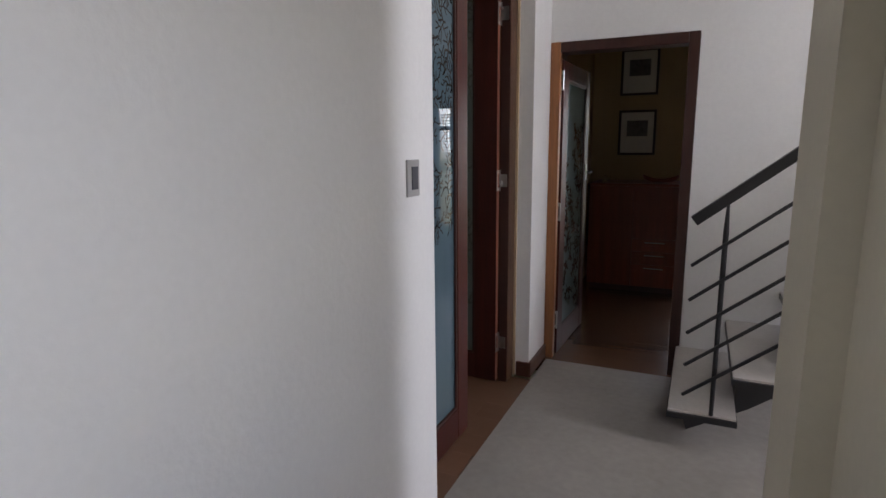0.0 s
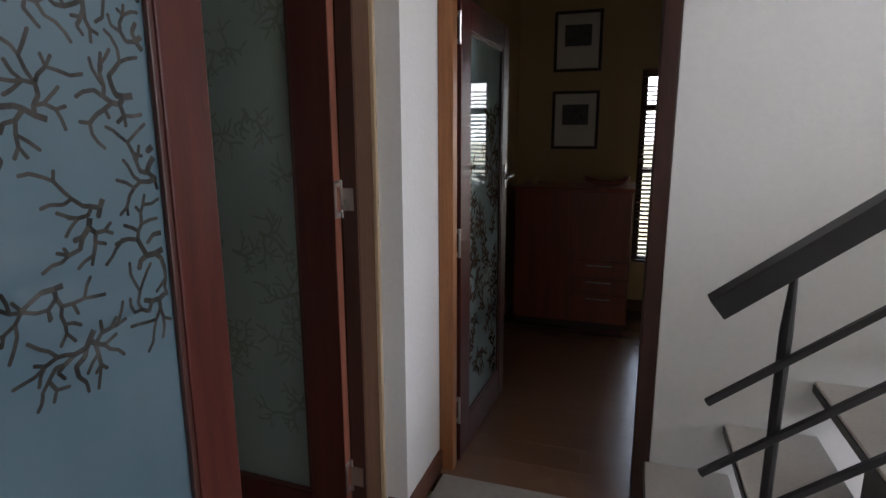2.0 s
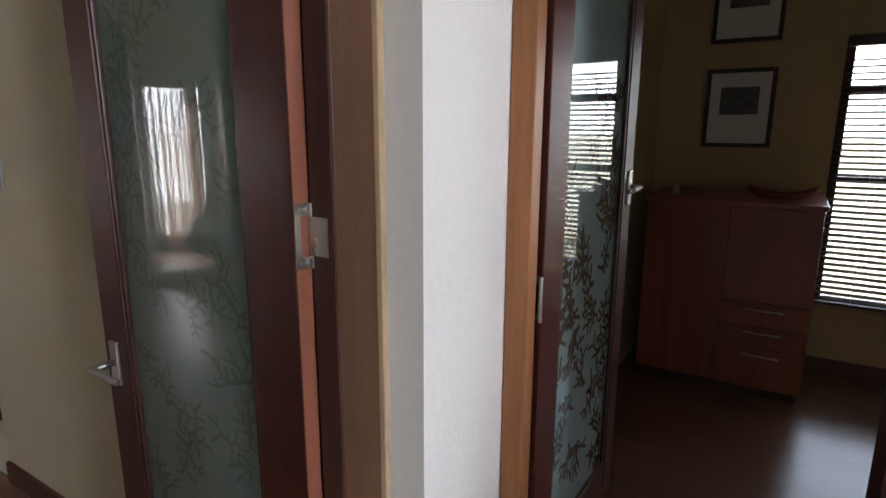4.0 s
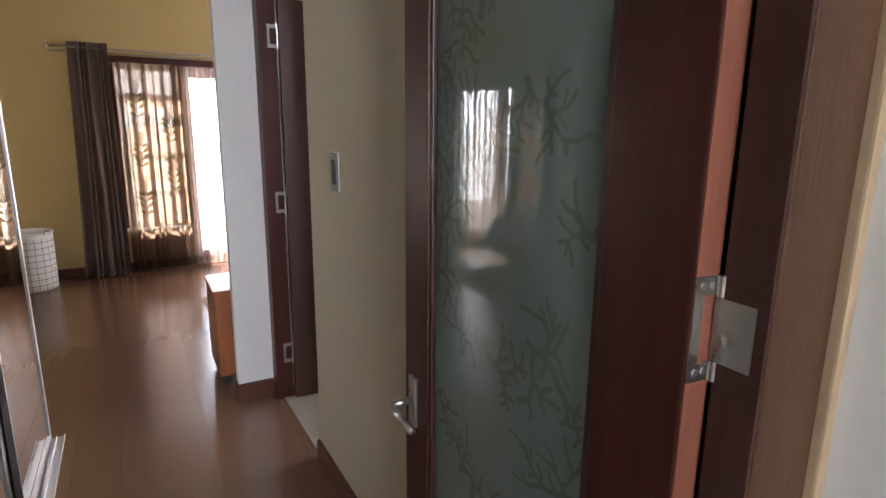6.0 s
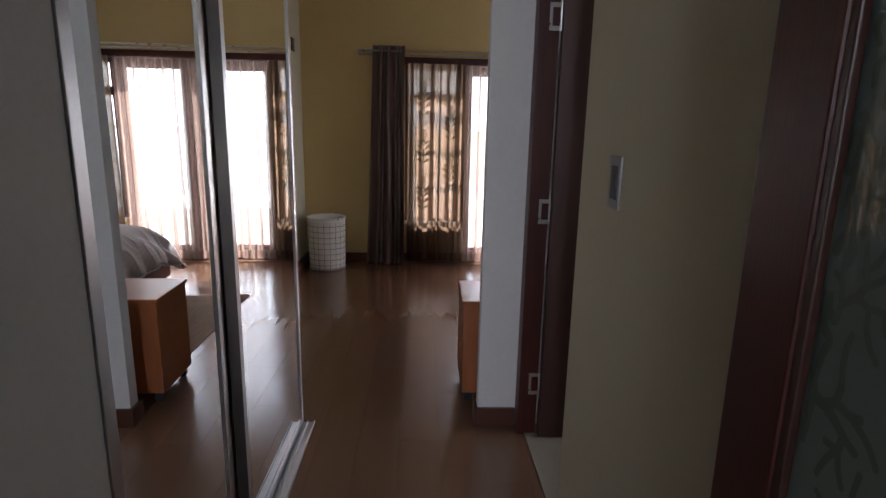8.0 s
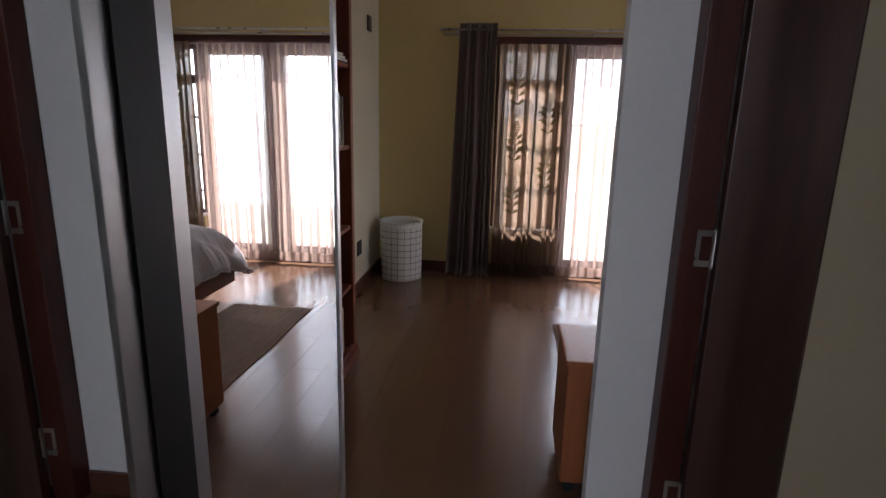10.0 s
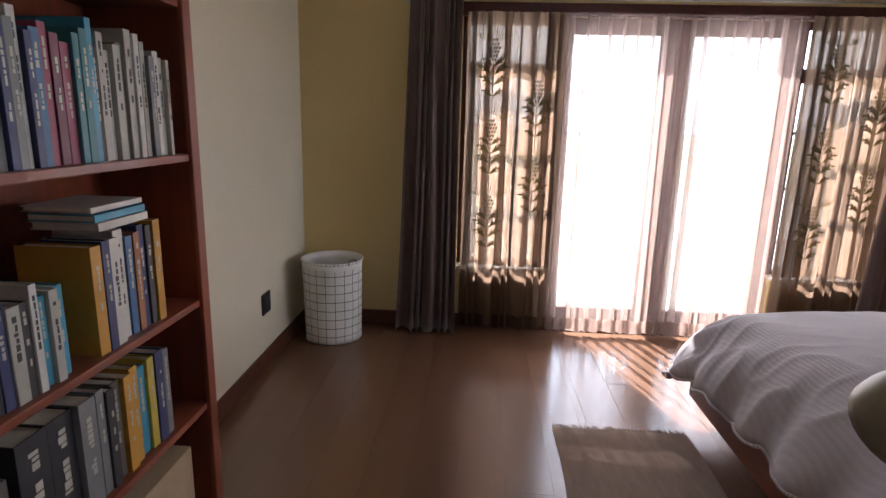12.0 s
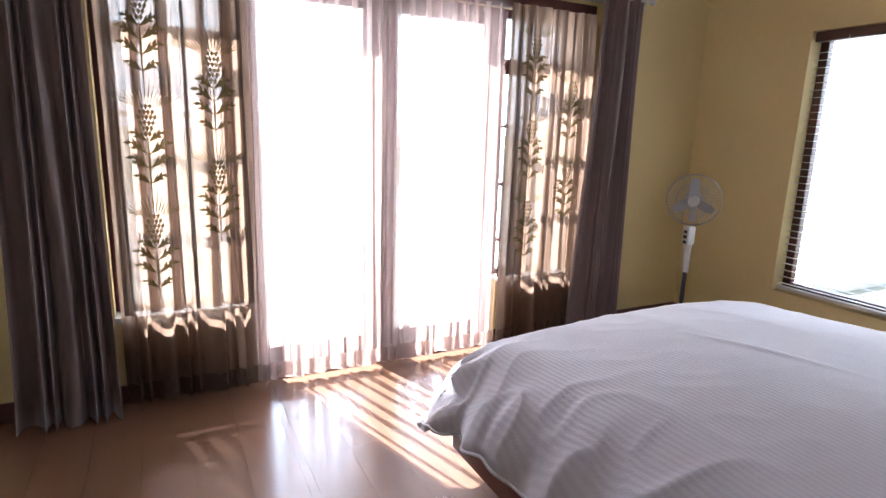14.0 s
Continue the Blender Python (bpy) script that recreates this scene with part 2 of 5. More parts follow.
SHEER = sheer_mat("pale_sheer_voile", (0.62, 0.46, 0.39), 0.70)
# emissive surface added so the view through the windows burns out to white
GLOW = bpy.data.materials.new("glowing_backdrop")
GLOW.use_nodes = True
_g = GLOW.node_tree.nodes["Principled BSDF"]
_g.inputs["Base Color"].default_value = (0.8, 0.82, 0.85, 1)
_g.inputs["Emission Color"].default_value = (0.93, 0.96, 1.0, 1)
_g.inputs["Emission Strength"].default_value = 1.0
# woven stripes in the duvet cover
_n, _l = LINEN.node_tree.nodes, LINEN.node_tree.links
_w = _n.new("ShaderNodeTexWave")
_w.bands_direction = "Y"
_w.inputs["Scale"].default_value, _w.inputs["Distortion"].default_value = 23, 0.3
_tc = [q for q in _n if q.type == "TEX_COORD"][0]
_l.new(_tc.outputs["Object"], _w.inputs[0])
_bp = [q for q in _n if q.type == "BUMP"][0]
_b2 = _n.new("ShaderNodeBump")
_b2.inputs["Strength"].default_value, _b2.inputs["Distance"].default_value = 0.22, 0.0015
_l.new(_w.outputs[1], _b2.inputs["Height"])
_l.new(_bp.outputs[0], _b2.inputs["Normal"])
_l.new(_b2.outputs[0], _n["Principled BSDF"].inputs["Normal"])
_cs = [q for q in _n if q.type == "VECT_MATH"][0]
_mr = _n.new("ShaderNodeMapRange")
_mr.inputs[3].default_value, _mr.inputs[4].default_value = 0.95, 1.03
_l.new(_w.outputs[1], _mr.inputs[0])
_st = _n.new("ShaderNodeVectorMath")
_st.operation = "SCALE"
_l.new(_cs.outputs[0], _st.inputs[0])
_l.new(_mr.outputs[0], _st.inputs["Scale"])
_l.new(_st.outputs[0], _n["Principled BSDF"].inputs["Base Color"])
# same voile as SHEER, denser, with the shade of folds and hem in its colour
SHEER_FOLD = sheer_mat("gathered_voile_shaded", (0.33, 0.235, 0.195), 0.14)
MIRROR = bpy.data.materials.new("mirror_silver")
MIRROR.use_nodes = True
_b = MIRROR.node_tree.nodes["Principled BSDF"]
_b.inputs["Base Color"].default_value, _b.inputs["Metallic"].default_value, _b.inputs["Roughness"].default_value = (0.9, 0.91, 0.9, 1), 1.0, 0.0

# ---- mesh helpers ----


def box(bm, x0, x1, y0, y1, z0, z1, bevel=0.0, m=None):
    """Adds a box, bevelled by request, to bm."""
    r = bmesh.ops.create_cube(bm, size=1.0)
    vs = r["verts"]
    for v in vs:
        v.co = Vector(((x0 + x1) / 2 + v.co.x * (x1 - x0), (y0 + y1) / 2 + v.co.y * (y1 - y0), (z0 + z1) / 2 + v.co.z * (z1 - z0)))
    if bevel:
        es = list({e for v in vs for e in v.link_edges})
        r = bmesh.ops.bevel(bm, geom=es, offset=bevel, segments=2, affect="EDGES", profile=0.6)
        vs = list({v for f in r["faces"] for v in f.verts} | {v for v in vs if v.is_valid})
    if m is not None:
        bmesh.ops.transform(bm, matrix=m, verts=vs)
    return vs


def boxes(*dims, bevel=0.0):
    bm = bmesh.new()
    for d in dims:
        box(bm, *d, bevel=bevel)
    return bm


def rod(bm, a, b, r0, r1=None, seg=12):
    """Adds a round bar from a to b."""
    a, b = Vector(a), Vector(b)
    r1 = r0 if r1 is None else r1
    r = bmesh.ops.create_cone(bm, cap_ends=True, segments=seg, radius1=r0, radius2=r1, depth=(b - a).length)
    q = (b - a).to_track_quat("Z", "Y").to_matrix().to_4x4()
    bmesh.ops.transform(bm, matrix=Matrix.Translation((a + b) / 2) @ q, verts=r["verts"])
    return r["verts"]


def link(name, bm, material, smooth=False):
    me = bpy.data.meshes.new(name)
    bm.normal_update()
    bm.to_mesh(me)
    bm.free()
    for p in me.polygons:
        p.use_smooth = smooth
    me.materials.append(material)
    return new(name, me)


def part(name, bm, material, parent, label="", smooth=False):
    ob = link(name, bm, material, smooth)
    ob.parent = parent
    return tagged(ob, label) if label else ob


def thing(name, label, category, at=(0, 0, 0), turn=0.0, group="", kind=""):
    """An Empty at the base of a thing, for its parts."""
    ob = new(name)
    ob.empty_display_size = 0.05
    ob.matrix_basis = pose(*at, 0, 0, turn)
    return tagged(ob, label, category, group, kind)


def structure(name, bm, material, label, category, smooth=False):
    return tagged(link(name, bm, material, smooth), label, category, kind="structure")


def smooth_by_angle(ob, deg=35):
    ob.data.set_sharp_from_angle(angle=radians(deg))
    for p in ob.data.polygons:
        p.use_smooth = True
    return ob

# ---- setting ----
H_BED, H_HALL = 2.9, 3.6
XW, XO = -6.24, -6.48          # window wall, inside and outside
YL, YR = 2.15, 6.95            # bedroom's side walls
WY0, WY1, WZ0, WZ1 = 3.20, 5.88, 0.42, 2.06   # group of french door and side windows
DY0, DY1 = 3.80, 5.30
structure("wall_window", boxes((XO, XW, YL - 0.2, WY0, 0, H_BED), (XO, XW, WY1, YR + 0.2, 0, H_BED), (XO, XW, WY0, WY1, WZ1, H_BED),
          (XO, XW, WY0, DY0, 0, WZ0), (XO, XW, DY1, WY1, 0, WZ0)), YELLOW, "yellow plastered wall round the french doors", "wall")
structure("wall_bookcase", boxes((XW, -0.24, YL - 0.2, YL, 0, H_BED)), CREAM, "pale cream plastered bedroom wall", "wall")
structure("wall_wardrobe_return", boxes((-1.148, -0.24, YL, 2.85, 0, H_BED)), WHITE, "white plastered return beside the mirrored wardrobe", "wall")
STUB = 3.675
BX0, BX1, BZ0, BZ1 = -5.49, -3.96, 0.395, 1.985
structure("wall_bed_window", boxes((XW, BX0, YR, YR + 0.22, 0, H_BED), (BX1, -2.905, YR, YR + 0.22, 0, H_BED), (BX0, BX1, YR, YR + 0.22, 0, BZ0), (BX0, BX1, YR, YR + 0.22, BZ1, H_BED)),
          YELLOW, "yellow plastered wall with the blind window", "wall")
structure("wall_headboard", boxes((-2.905, -2.83, STUB, YR + 0.22, 0, H_BED)), WHITE, "white plastered wall end beside the bathroom door", "wall")
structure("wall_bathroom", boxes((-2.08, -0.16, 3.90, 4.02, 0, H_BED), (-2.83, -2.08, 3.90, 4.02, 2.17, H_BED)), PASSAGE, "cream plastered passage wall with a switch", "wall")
structure("wall_bathroom_side", boxes((-0.35, -0.2, 4.02, 5.72, 0, H_BED)), WHITE, "plain bathroom side wall", "wall")
structure("wall_bathroom_back", boxes((-2.83, -2.6, 5.6, 5.72, 0, H_BED), (-1.8, -0.35, 5.6, 5.72, 0, H_BED), (-2.6, -1.8, 5.6, 5.72, 0, 1.2), (-2.6, -1.8, 5.6, 5.72, 2.0, H_BED)), WHITE, "plain bathroom wall", "wall")
structure("wall_hall_pier", boxes((-0.16, 0.0, 3.945, 4.45, 0, H_HALL)), WHITE, "white plastered pier between two doors", "wall")
structure("wall_hall", boxes((-0.24, 0.09, -2.4, 2.36, 0, H_HALL), (-0.24, 0.0, 2.36, 3.945, 2.52, H_HALL)), WHITE, "white plastered hall wall with a switch", "wall")
ED0, ED1, EDH = 0.0, 0.885, 2.13
structure("wall_hall_end", boxes((ED1, 4.6, 4.33, 4.45, 0, H_HALL), (ED0, ED1, 4.33, 4.45, EDH, H_HALL)), WHITE, "white plastered wall behind the stairs", "wall")
structure("wall_stair_window", boxes((4.6, 4.75, 1.9, 2.3, 0, H_HALL), (4.6, 4.75, 3.02, 4.45, 0, H_HALL), (4.6, 4.75, 2.3, 3.02, 0, 1.0), (4.6, 4.75, 2.3, 3.02, 3.2, H_HALL)), WHITE, "white plastered stairwell wall", "wall")
structure("wall_hall_right", boxes((1.157, 4.6, 1.88, 2.245, 0, H_HALL), (1.23, 1.4, -2.4, 0.25, 0, H_HALL), (1.23, 1.4, 1.15, 1.88, 0, H_HALL), (1.23, 1.4, 0.25, 1.15, 0, 0.75), (1.23, 1.4, 0.25, 1.15, 2.15, H_HALL)), CREAM, "cream plastered wall corner of the hall", "wall")
structure("wall_hall_back", boxes((-0.24, 1.4, -2.55, -2.4, 0, H_HALL)), WHITE, "white plastered hall back wall", "wall")
structure("ceiling_bedroom", boxes((XO, -0.16, YL - 0.2, 7.17, H_BED, H_BED + 0.1)), CEIL, "white painted ceiling", "ceiling")
structure("ceiling_hall", boxes((-0.24, 4.75, -2.55, 4.45, H_HALL, H_HALL + 0.1)), CEIL, "white painted hall ceiling", "ceiling")
# study
SX0, SX1, SY1 = -0.20, 2.30, 7.07
SWX0, SWX1, SWZ0, SWZ1 = 0.79, 1.95, 0.41, 2.0
structure("wall_study_back", boxes((SX0, SWX0, SY1, SY1 + 0.2, 0, H_BED), (SWX1, SX1, SY1, SY1 + 0.2, 0, H_BED), (SWX0, SWX1, SY1, SY1 + 0.2, 0, SWZ0), (SWX0, SWX1, SY1, SY1 + 0.2, SWZ1, H_BED)),
          TAN, "tan plastered study wall with pictures", "wall")
structure("wall_study_left", boxes((SX0 - 0.15, SX0, 4.45, SY1 + 0.2, 0, H_BED)), TAN, "tan plastered study wall", "wall")
structure("wall_study_right", boxes((SX1, SX1 + 0.15, 4.45, SY1 + 0.2, 0, H_BED)), TAN, "tan plastered study wall", "wall")
structure("ceiling_study", boxes((SX0 - 0.15, SX1 + 0.15, 4.45, SY1 + 0.2, H_BED, H_BED + 0.1)), CEIL, "white painted study ceiling", "ceiling")

# floors: screed in the hall, laminate planks elsewhere
structure("floor_hall", boxes((0.03, 4.6, -2.4, 4.29, -0.1, 0.0)), CEMENT, "grey polished cement hall floor", "floor")
structure("floor_bathroom", boxes((-2.83, -0.16, 3.90, 5.6, -0.1, 0.004)), TILE, "beige tiled bathroom floor", "floor")
floor_bed = structure("floor_bedroom", boxes((XO, 0.03, YL - 0.2, 3.895, -0.1, -0.008), (XO, -2.85, 3.895, YR, -0.1, -0.008)), JOINT, "brown oak laminate plank floor", "floor")
floor_study = structure("floor_study", boxes((SX0, SX1, 4.29, SY1, -0.1, -0.008)), JOINT, "brown laminate plank study floor", "floor")

# skirting boards
SK = 0.095


def skirting(*dims):
    for d in dims:
        structure("baseboard", boxes(d, bevel=0.003), SKIRT, "dark wooden skirting board", "skirting")


skirting((-6.238, -4.24, YL, YL + 0.016, 0, SK), (XW, XW + 0.016, YL + 0.016, WY0, 0, SK), (XW, XW + 0.016, WY0, DY0, 0, SK), (XW, XW + 0.016, DY1, YR, 0, SK),
         (-2.83, -2.814, STUB - 0.016, 3.860, 0, SK), (-2.921, -2.83, STUB - 0.016, STUB, 0, SK), (-2.08, -0.20, 3.884, 3.90, 0, SK),
         (XW + 0.016, -2.921, YR - 0.016, YR, 0, SK), (0.0, 0.016, 3.945, 4.325, 0, SK), (-0.08, 0.016, 3.929, 3.945, 0, SK), (-2.921, -2.905, STUB, YR - 0.016, 0, SK),
         (0.09, 0.106, -2.4, 2.36, 0, SK), (SX0, SX1, SY1 - 0.016, SY1, 0, SK))


# ---- doors ----
def branches(w, h, seed, count=9, thick=0.0062, gap=0.0155):
    """A flat tracery of forked twigs, growing down and sideways over a pane w wide and h high; origin at the pane's lower left."""
    rnd = random.Random(seed)
    bm = bmesh.new()

    def ribbon(p, q, a, b):
        d = q - p
        if d.length < 1e-5:
            return
        n = Vector((-d.y, d.x)).normalized()
        e = d.normalized() * b * 0.6
        cs = [p + n * a, p - n * a, q - n * b, q - n * b * 0.4 + e, q + n * b * 0.4 + e, q + n * b]
        bm.faces.new([bm.verts.new((c.x, 0, c.y)) for c in cs])

    taken = []

    def free(q, last):
        return all((q - o).length > gap or (o - last).length < gap * 1.1 for o in taken)

    def grow(p, ang, t, depth, first=False):
        for i in range(rnd.randint(1, 3) + (5 if first else 0)):
            for attempt in range(5):
                a2 = ang + rnd.uniform(-0.5, 0.5) * (1 + 0.5 * attempt)
                q = p + Vector((math.cos(a2), math.sin(a2))) * (0.014 + 0.009 * rnd.random())
                if 0.008 < q.x < w - 0.008 and 0.008 < q.y < h - 0.008 and free(q, p):
                    break
            else:
                return
            ang = a2
            t2 = max(thick * 0.55, t * 0.97)
            ribbon(p, q, t, t2)
            taken.append(q)
            p, t = q, t2
            if depth > 0 and (first or rnd.random() < 0.7):
                grow(p, ang + rnd.choice((-1, 1)) * rnd.uniform(0.7, 1.25), t * 0.88, depth - 1)
        if depth > 0:
            for k in (-1, 1):
                grow(p, ang + k * rnd.uniform(0.35, 0.75), t * 0.88, depth - 1)
    for i in range(count):
        k = (i + rnd.random()) / count
        lean = rnd.random()
        x = w - 0.012 if lean < 0.45 else (0.012 if lean < 0.6 else w * rnd.uniform(0.25, 0.9))
        start = Vector((x, h * (0.1 + 0.88 * k)))
        if free(start, Vector((-9, -9))):
            grow(start, rnd.uniform(-0.6, 0.4) if 0.45 <= lean < 0.6 else rnd.uniform(2.6, 4.2), thick * rnd.uniform(0.8, 1.1), 3, True)
    return bm


def glass_leaf(name, label, w, h, at, turn, seeds, twigs, rail=0.17, stile=0.105, handle_x=None, hinges=(), flip=False, pat=(0.4, 1.0), per_m=5, lock=None, jamb_plate=True, thick=0.006, glass=None, hz0=0.905):
    """A framed door leaf; its hinge edge at the origin, width along +x, front face towards -y."""
    t = 0.042
    d = thing(name, label, "door", at, turn, kind="structure")
    lock = lock or stile
    part("hinge_stile", boxes((0, stile, 0, t, 0.008, h), bevel=0.004), MAHOGANY, d)
    part("lock_stile", boxes((w - lock, w, 0, t, 0.008, h), bevel=0.004), MAHOGANY, d)
    part("bottom_rail", boxes((stile, w - lock, 0.001, t - 0.001, 0.008, rail), bevel=0.004), MAHOGANY, d)
    part("top_rail", boxes((stile, w - lock, 0.001, t - 0.001, h - 0.12, h), bevel=0.004), MAHOGANY, d)
    g0, g1, z0, z1 = stile, w - lock, rail, h - 0.12
    for side in (0.004, t - 0.016):
        part("glazing_bead", boxes((g0, g0 + 0.014, side, side + 0.012, z0, z1), (g1 - 0.014, g1, side, side + 0.012, z0, z1), (g0 + 0.014, g1 - 0.014, side, side + 0.012, z0, z0 + 0.014), (g0 + 0.014, g1 - 0.014, side, side + 0.012, z1 - 0.014, z1), bevel=0.003), DARKWOOD, d)
    pane = part("pane", boxes((g0 + 0.002, g1 - 0.002, t / 2 - 0.003, t / 2 + 0.003, z0 + 0.002, z1 - 0.002)), glass or FROSTED, d, "frosted blue-green glass etched with branches")
    hh = (z1 - z0)
    for s, m, y in ((seeds[0], twigs, t / 2 - 0.0042), (seeds[1], TWIG_BROWN if twigs is TWIG_BROWN else TWIG_PALE, t / 2 + 0.0042)):
        bm = branches(g1 - g0 - 0.02, hh * (pat[1] - pat[0]), s, max(3, int(per_m * hh * (pat[1] - pat[0]))), thick)
        for i, f in enumerate(bm.faces):
            for v in f.verts:
                v.co.y += (i % 37 - 18) * 2e-5
        bmesh.ops.transform(bm, matrix=pose(g0 + 0.01, y, z0 + hh * pat[0]) @ (Matrix.Translation((g1 - g0 - 0.02, 0, 0)) @ Matrix.Diagonal((-1, 1, 1, 1)) if flip else Matrix.Identity(4)), verts=bm.verts)
        if y > t / 2:
            bmesh.ops.reverse_faces(bm, faces=bm.faces)
        b = link("branch_pattern", bm, m)
        b.parent = pane
    if handle_x is not None:
        for s, y0 in ((-1, 0.0), (1, t)):
            reach = 0.045 if s < 0 else 0.066
            bm = boxes((handle_x - 0.02, handle_x + 0.02, min(y0, y0 + s * 0.008), max(y0, y0 + s * 0.008), hz0 - 0.065, hz0 + 0.06), bevel=0.002)
            pl = part("handle_plate", bm, CHROME, d, "brushed chrome lock plate")
            bm = bmesh.new()
            rod(bm, (handle_x, y0, hz0), (handle_x, y0 + s * reach, hz0), 0.009)
            k = -1 if handle_x > w / 2 else 1
            rod(bm, (handle_x - k * 0.005, y0 + s * reach, hz0), (handle_x + k * 0.125, y0 + s * (reach - 0.004), hz0 - 0.005), 0.0085)
            hd = link("lever_handle", bm, CHROME, True)
            hd.parent = pl
    for hz in hinges:
        hg = part("hinge", boxes((-0.002, 0.0, 0.026, t - 0.002, hz - 0.062, hz + 0.062), (-0.002, 0.0, 0.002, 0.026, hz - 0.062, hz - 0.04), (-0.002, 0.0, 0.002, 0.026, hz + 0.04, hz + 0.062)), CHROME, d, "chrome butt hinge with screws")
        bm = bmesh.new()
        for za, zb in ((-0.062, -0.038), (-0.037, 0.037), (0.038, 0.062)):
            rod(bm, (-0.007, 0.003, hz + za), (-0.007, 0.003, hz + zb), 0.0065)
        if jamb_plate:
            box(bm, -0.053, -0.010, 0.007, 0.009, hz - 0.037, hz + 0.037)
        k = link("hinge_knuckle", bm, CHROME)
        k.parent = hg
        for sx, sz in ((0.014, -0.051), (0.028, -0.051), (0.014, 0.051), (0.028, 0.051)):
            bm = bmesh.new()
            rod(bm, (-0.002, sx, hz + sz), (-0.0035, sx, hz + sz), 0.0045, seg=8)
            sc = link("screw", bm, ALU)
            sc.parent = hg
    return d


LEAF_H = 2.44
# fixed leaf: closed, in the plane of the hall wall
glass_leaf("door_1", "closed mahogany door leaf with frosted branch glass", 0.705, LEAF_H, (-0.10, 2.44, 0), 90, (11, 12), TWIG_DARK, flip=False, stile=0.125, pat=(0.365, 1.0), per_m=34)
# open leaf, hinged on the far jamb, folded back along the passage wall
leaf = glass_leaf("door_2", "open mahogany door leaf with frosted branch glass", 0.795, LEAF_H, (-0.165, 3.807, 0), 177.6, (21, 22), TWIG_PALE, handle_x=0.74, stile=0.145, lock=0.122, per_m=16, thick=0.007, glass=FROSTED_GREEN, hz0=0.85, hinges=(0.26, 1.275, 2.22), pat=(0.0, 1.0))
part("edge_lipping", boxes((-0.0012, 0.0, 0.002, 0.040, 0.012, LEAF_H - 0.004)), LIPPING, leaf, "bare salmon-red door edge")
fr = thing("door_frame_1", "dark mahogany double door frame", "door frame", kind="structure")
part("jamb", boxes((-0.155, -0.10, 3.806, 3.925, 0, LEAF_H + 0.06), (-0.24, -0.155, 3.86, 3.925, 0, LEAF_H + 0.06), bevel=0.004), BROWNWOOD, fr)
part("rebate", boxes((-0.155, -0.1015, 3.80, 3.806, 0, LEAF_H + 0.06)), DARKWOOD, fr)
part("edge_strip", boxes((-0.24, -0.088, 3.925, 3.945, 0, LEAF_H + 0.06), bevel=0.004), CARD, fr, "pale raw wood edge strip")
part("jamb", boxes((-0.24, -0.06, 2.361, 2.438, 0, LEAF_H + 0.06), bevel=0.004), DARKWOOD, fr)
part("head", boxes((-0.24, -0.06, 2.438, 3.80, LEAF_H + 0.01, LEAF_H + 0.06), bevel=0.004), DARKWOOD, fr)
# end door to the study
glass_leaf("door_3", "open wooden study door with frosted branch glass", 0.788, 2.03, (0.075, 4.402, 0), 88, (31, 32), TWIG_BROWN, handle_x=0.738, stile=0.135, lock=0.105, hinges=(0.26, 1.03, 1.9), pat=(0.0, 0.85), jamb_plate=False, hz0=1.27, per_m=24, thick=0.012, glass=FROSTED_TEAL)
fr = thing("door_frame_2", "varnished red-brown study door frame", "door frame", kind="structure")
# near jamb in orange-brown, far jamb and head in a darker brown
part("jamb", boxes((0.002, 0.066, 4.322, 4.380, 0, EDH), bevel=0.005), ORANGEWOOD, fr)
part("door_stop", boxes((0.002, 0.060, 4.380, 4.396, 0, EDH - 0.066)), MAHOGANY, fr)
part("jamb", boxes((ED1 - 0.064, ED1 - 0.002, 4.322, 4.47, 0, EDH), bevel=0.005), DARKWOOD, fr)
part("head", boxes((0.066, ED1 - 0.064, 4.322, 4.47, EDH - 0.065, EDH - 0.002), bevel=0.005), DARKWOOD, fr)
# bathroom door, swung open into the bathroom
fr = thing("door_frame_3", "dark mahogany bathroom door frame", "door frame", kind="structure")
part("jamb", boxes((-2.828, -2.742, 3.862, 3.952, 0, 2.165), bevel=0.005), MAHOGANY, fr)
part("jamb", boxes((-2.10, -2.082, 3.905, 4.03, 0, 2.165), bevel=0.005), MAHOGANY, fr)
part("head", boxes((-2.742, -2.10, 3.880, 4.03, 2.10, 2.165), bevel=0.005), MAHOGANY, fr)
d = thing("door_4", "dark wooden bathroom door standing open", "door", (-2.74, 3.957, 0), 88, kind="structure")
part("panel", boxes((0, 0.63, -0.042, 0, 0.008, 2.09), bevel=0.004), DARKWOOD, d)
for hz in (0.265, 1.10, 1.92):
    hg = thing("door_hinge", "chrome butt hinge screwed to the bathroom door jamb", "hinge", (-2.742, 3.952, hz), group="bathroom door hinges")
    part("leaf_plate", boxes((0, 0.003, -0.045, -0.033, -0.055, 0.055), (0, 0.003, -0.033, 0, 0.037, 0.055), (0, 0.003, -0.033, 0, -0.055, -0.037)), CHROME, hg)
    bm = bmesh.new()
    rod(bm, (0.009, 0.003, -0.058), (0.009, 0.003, 0.058), 0.0065)
    part("knuckle", bm, CHROME, hg)


# ---- french doors and side windows ----
def window_bar(bm, y0, y1, z0, z1, x=-6.36, t=0.05):
    box(bm, x - t / 2, x + t / 2, y0, y1, z0, z1, bevel=0.004)


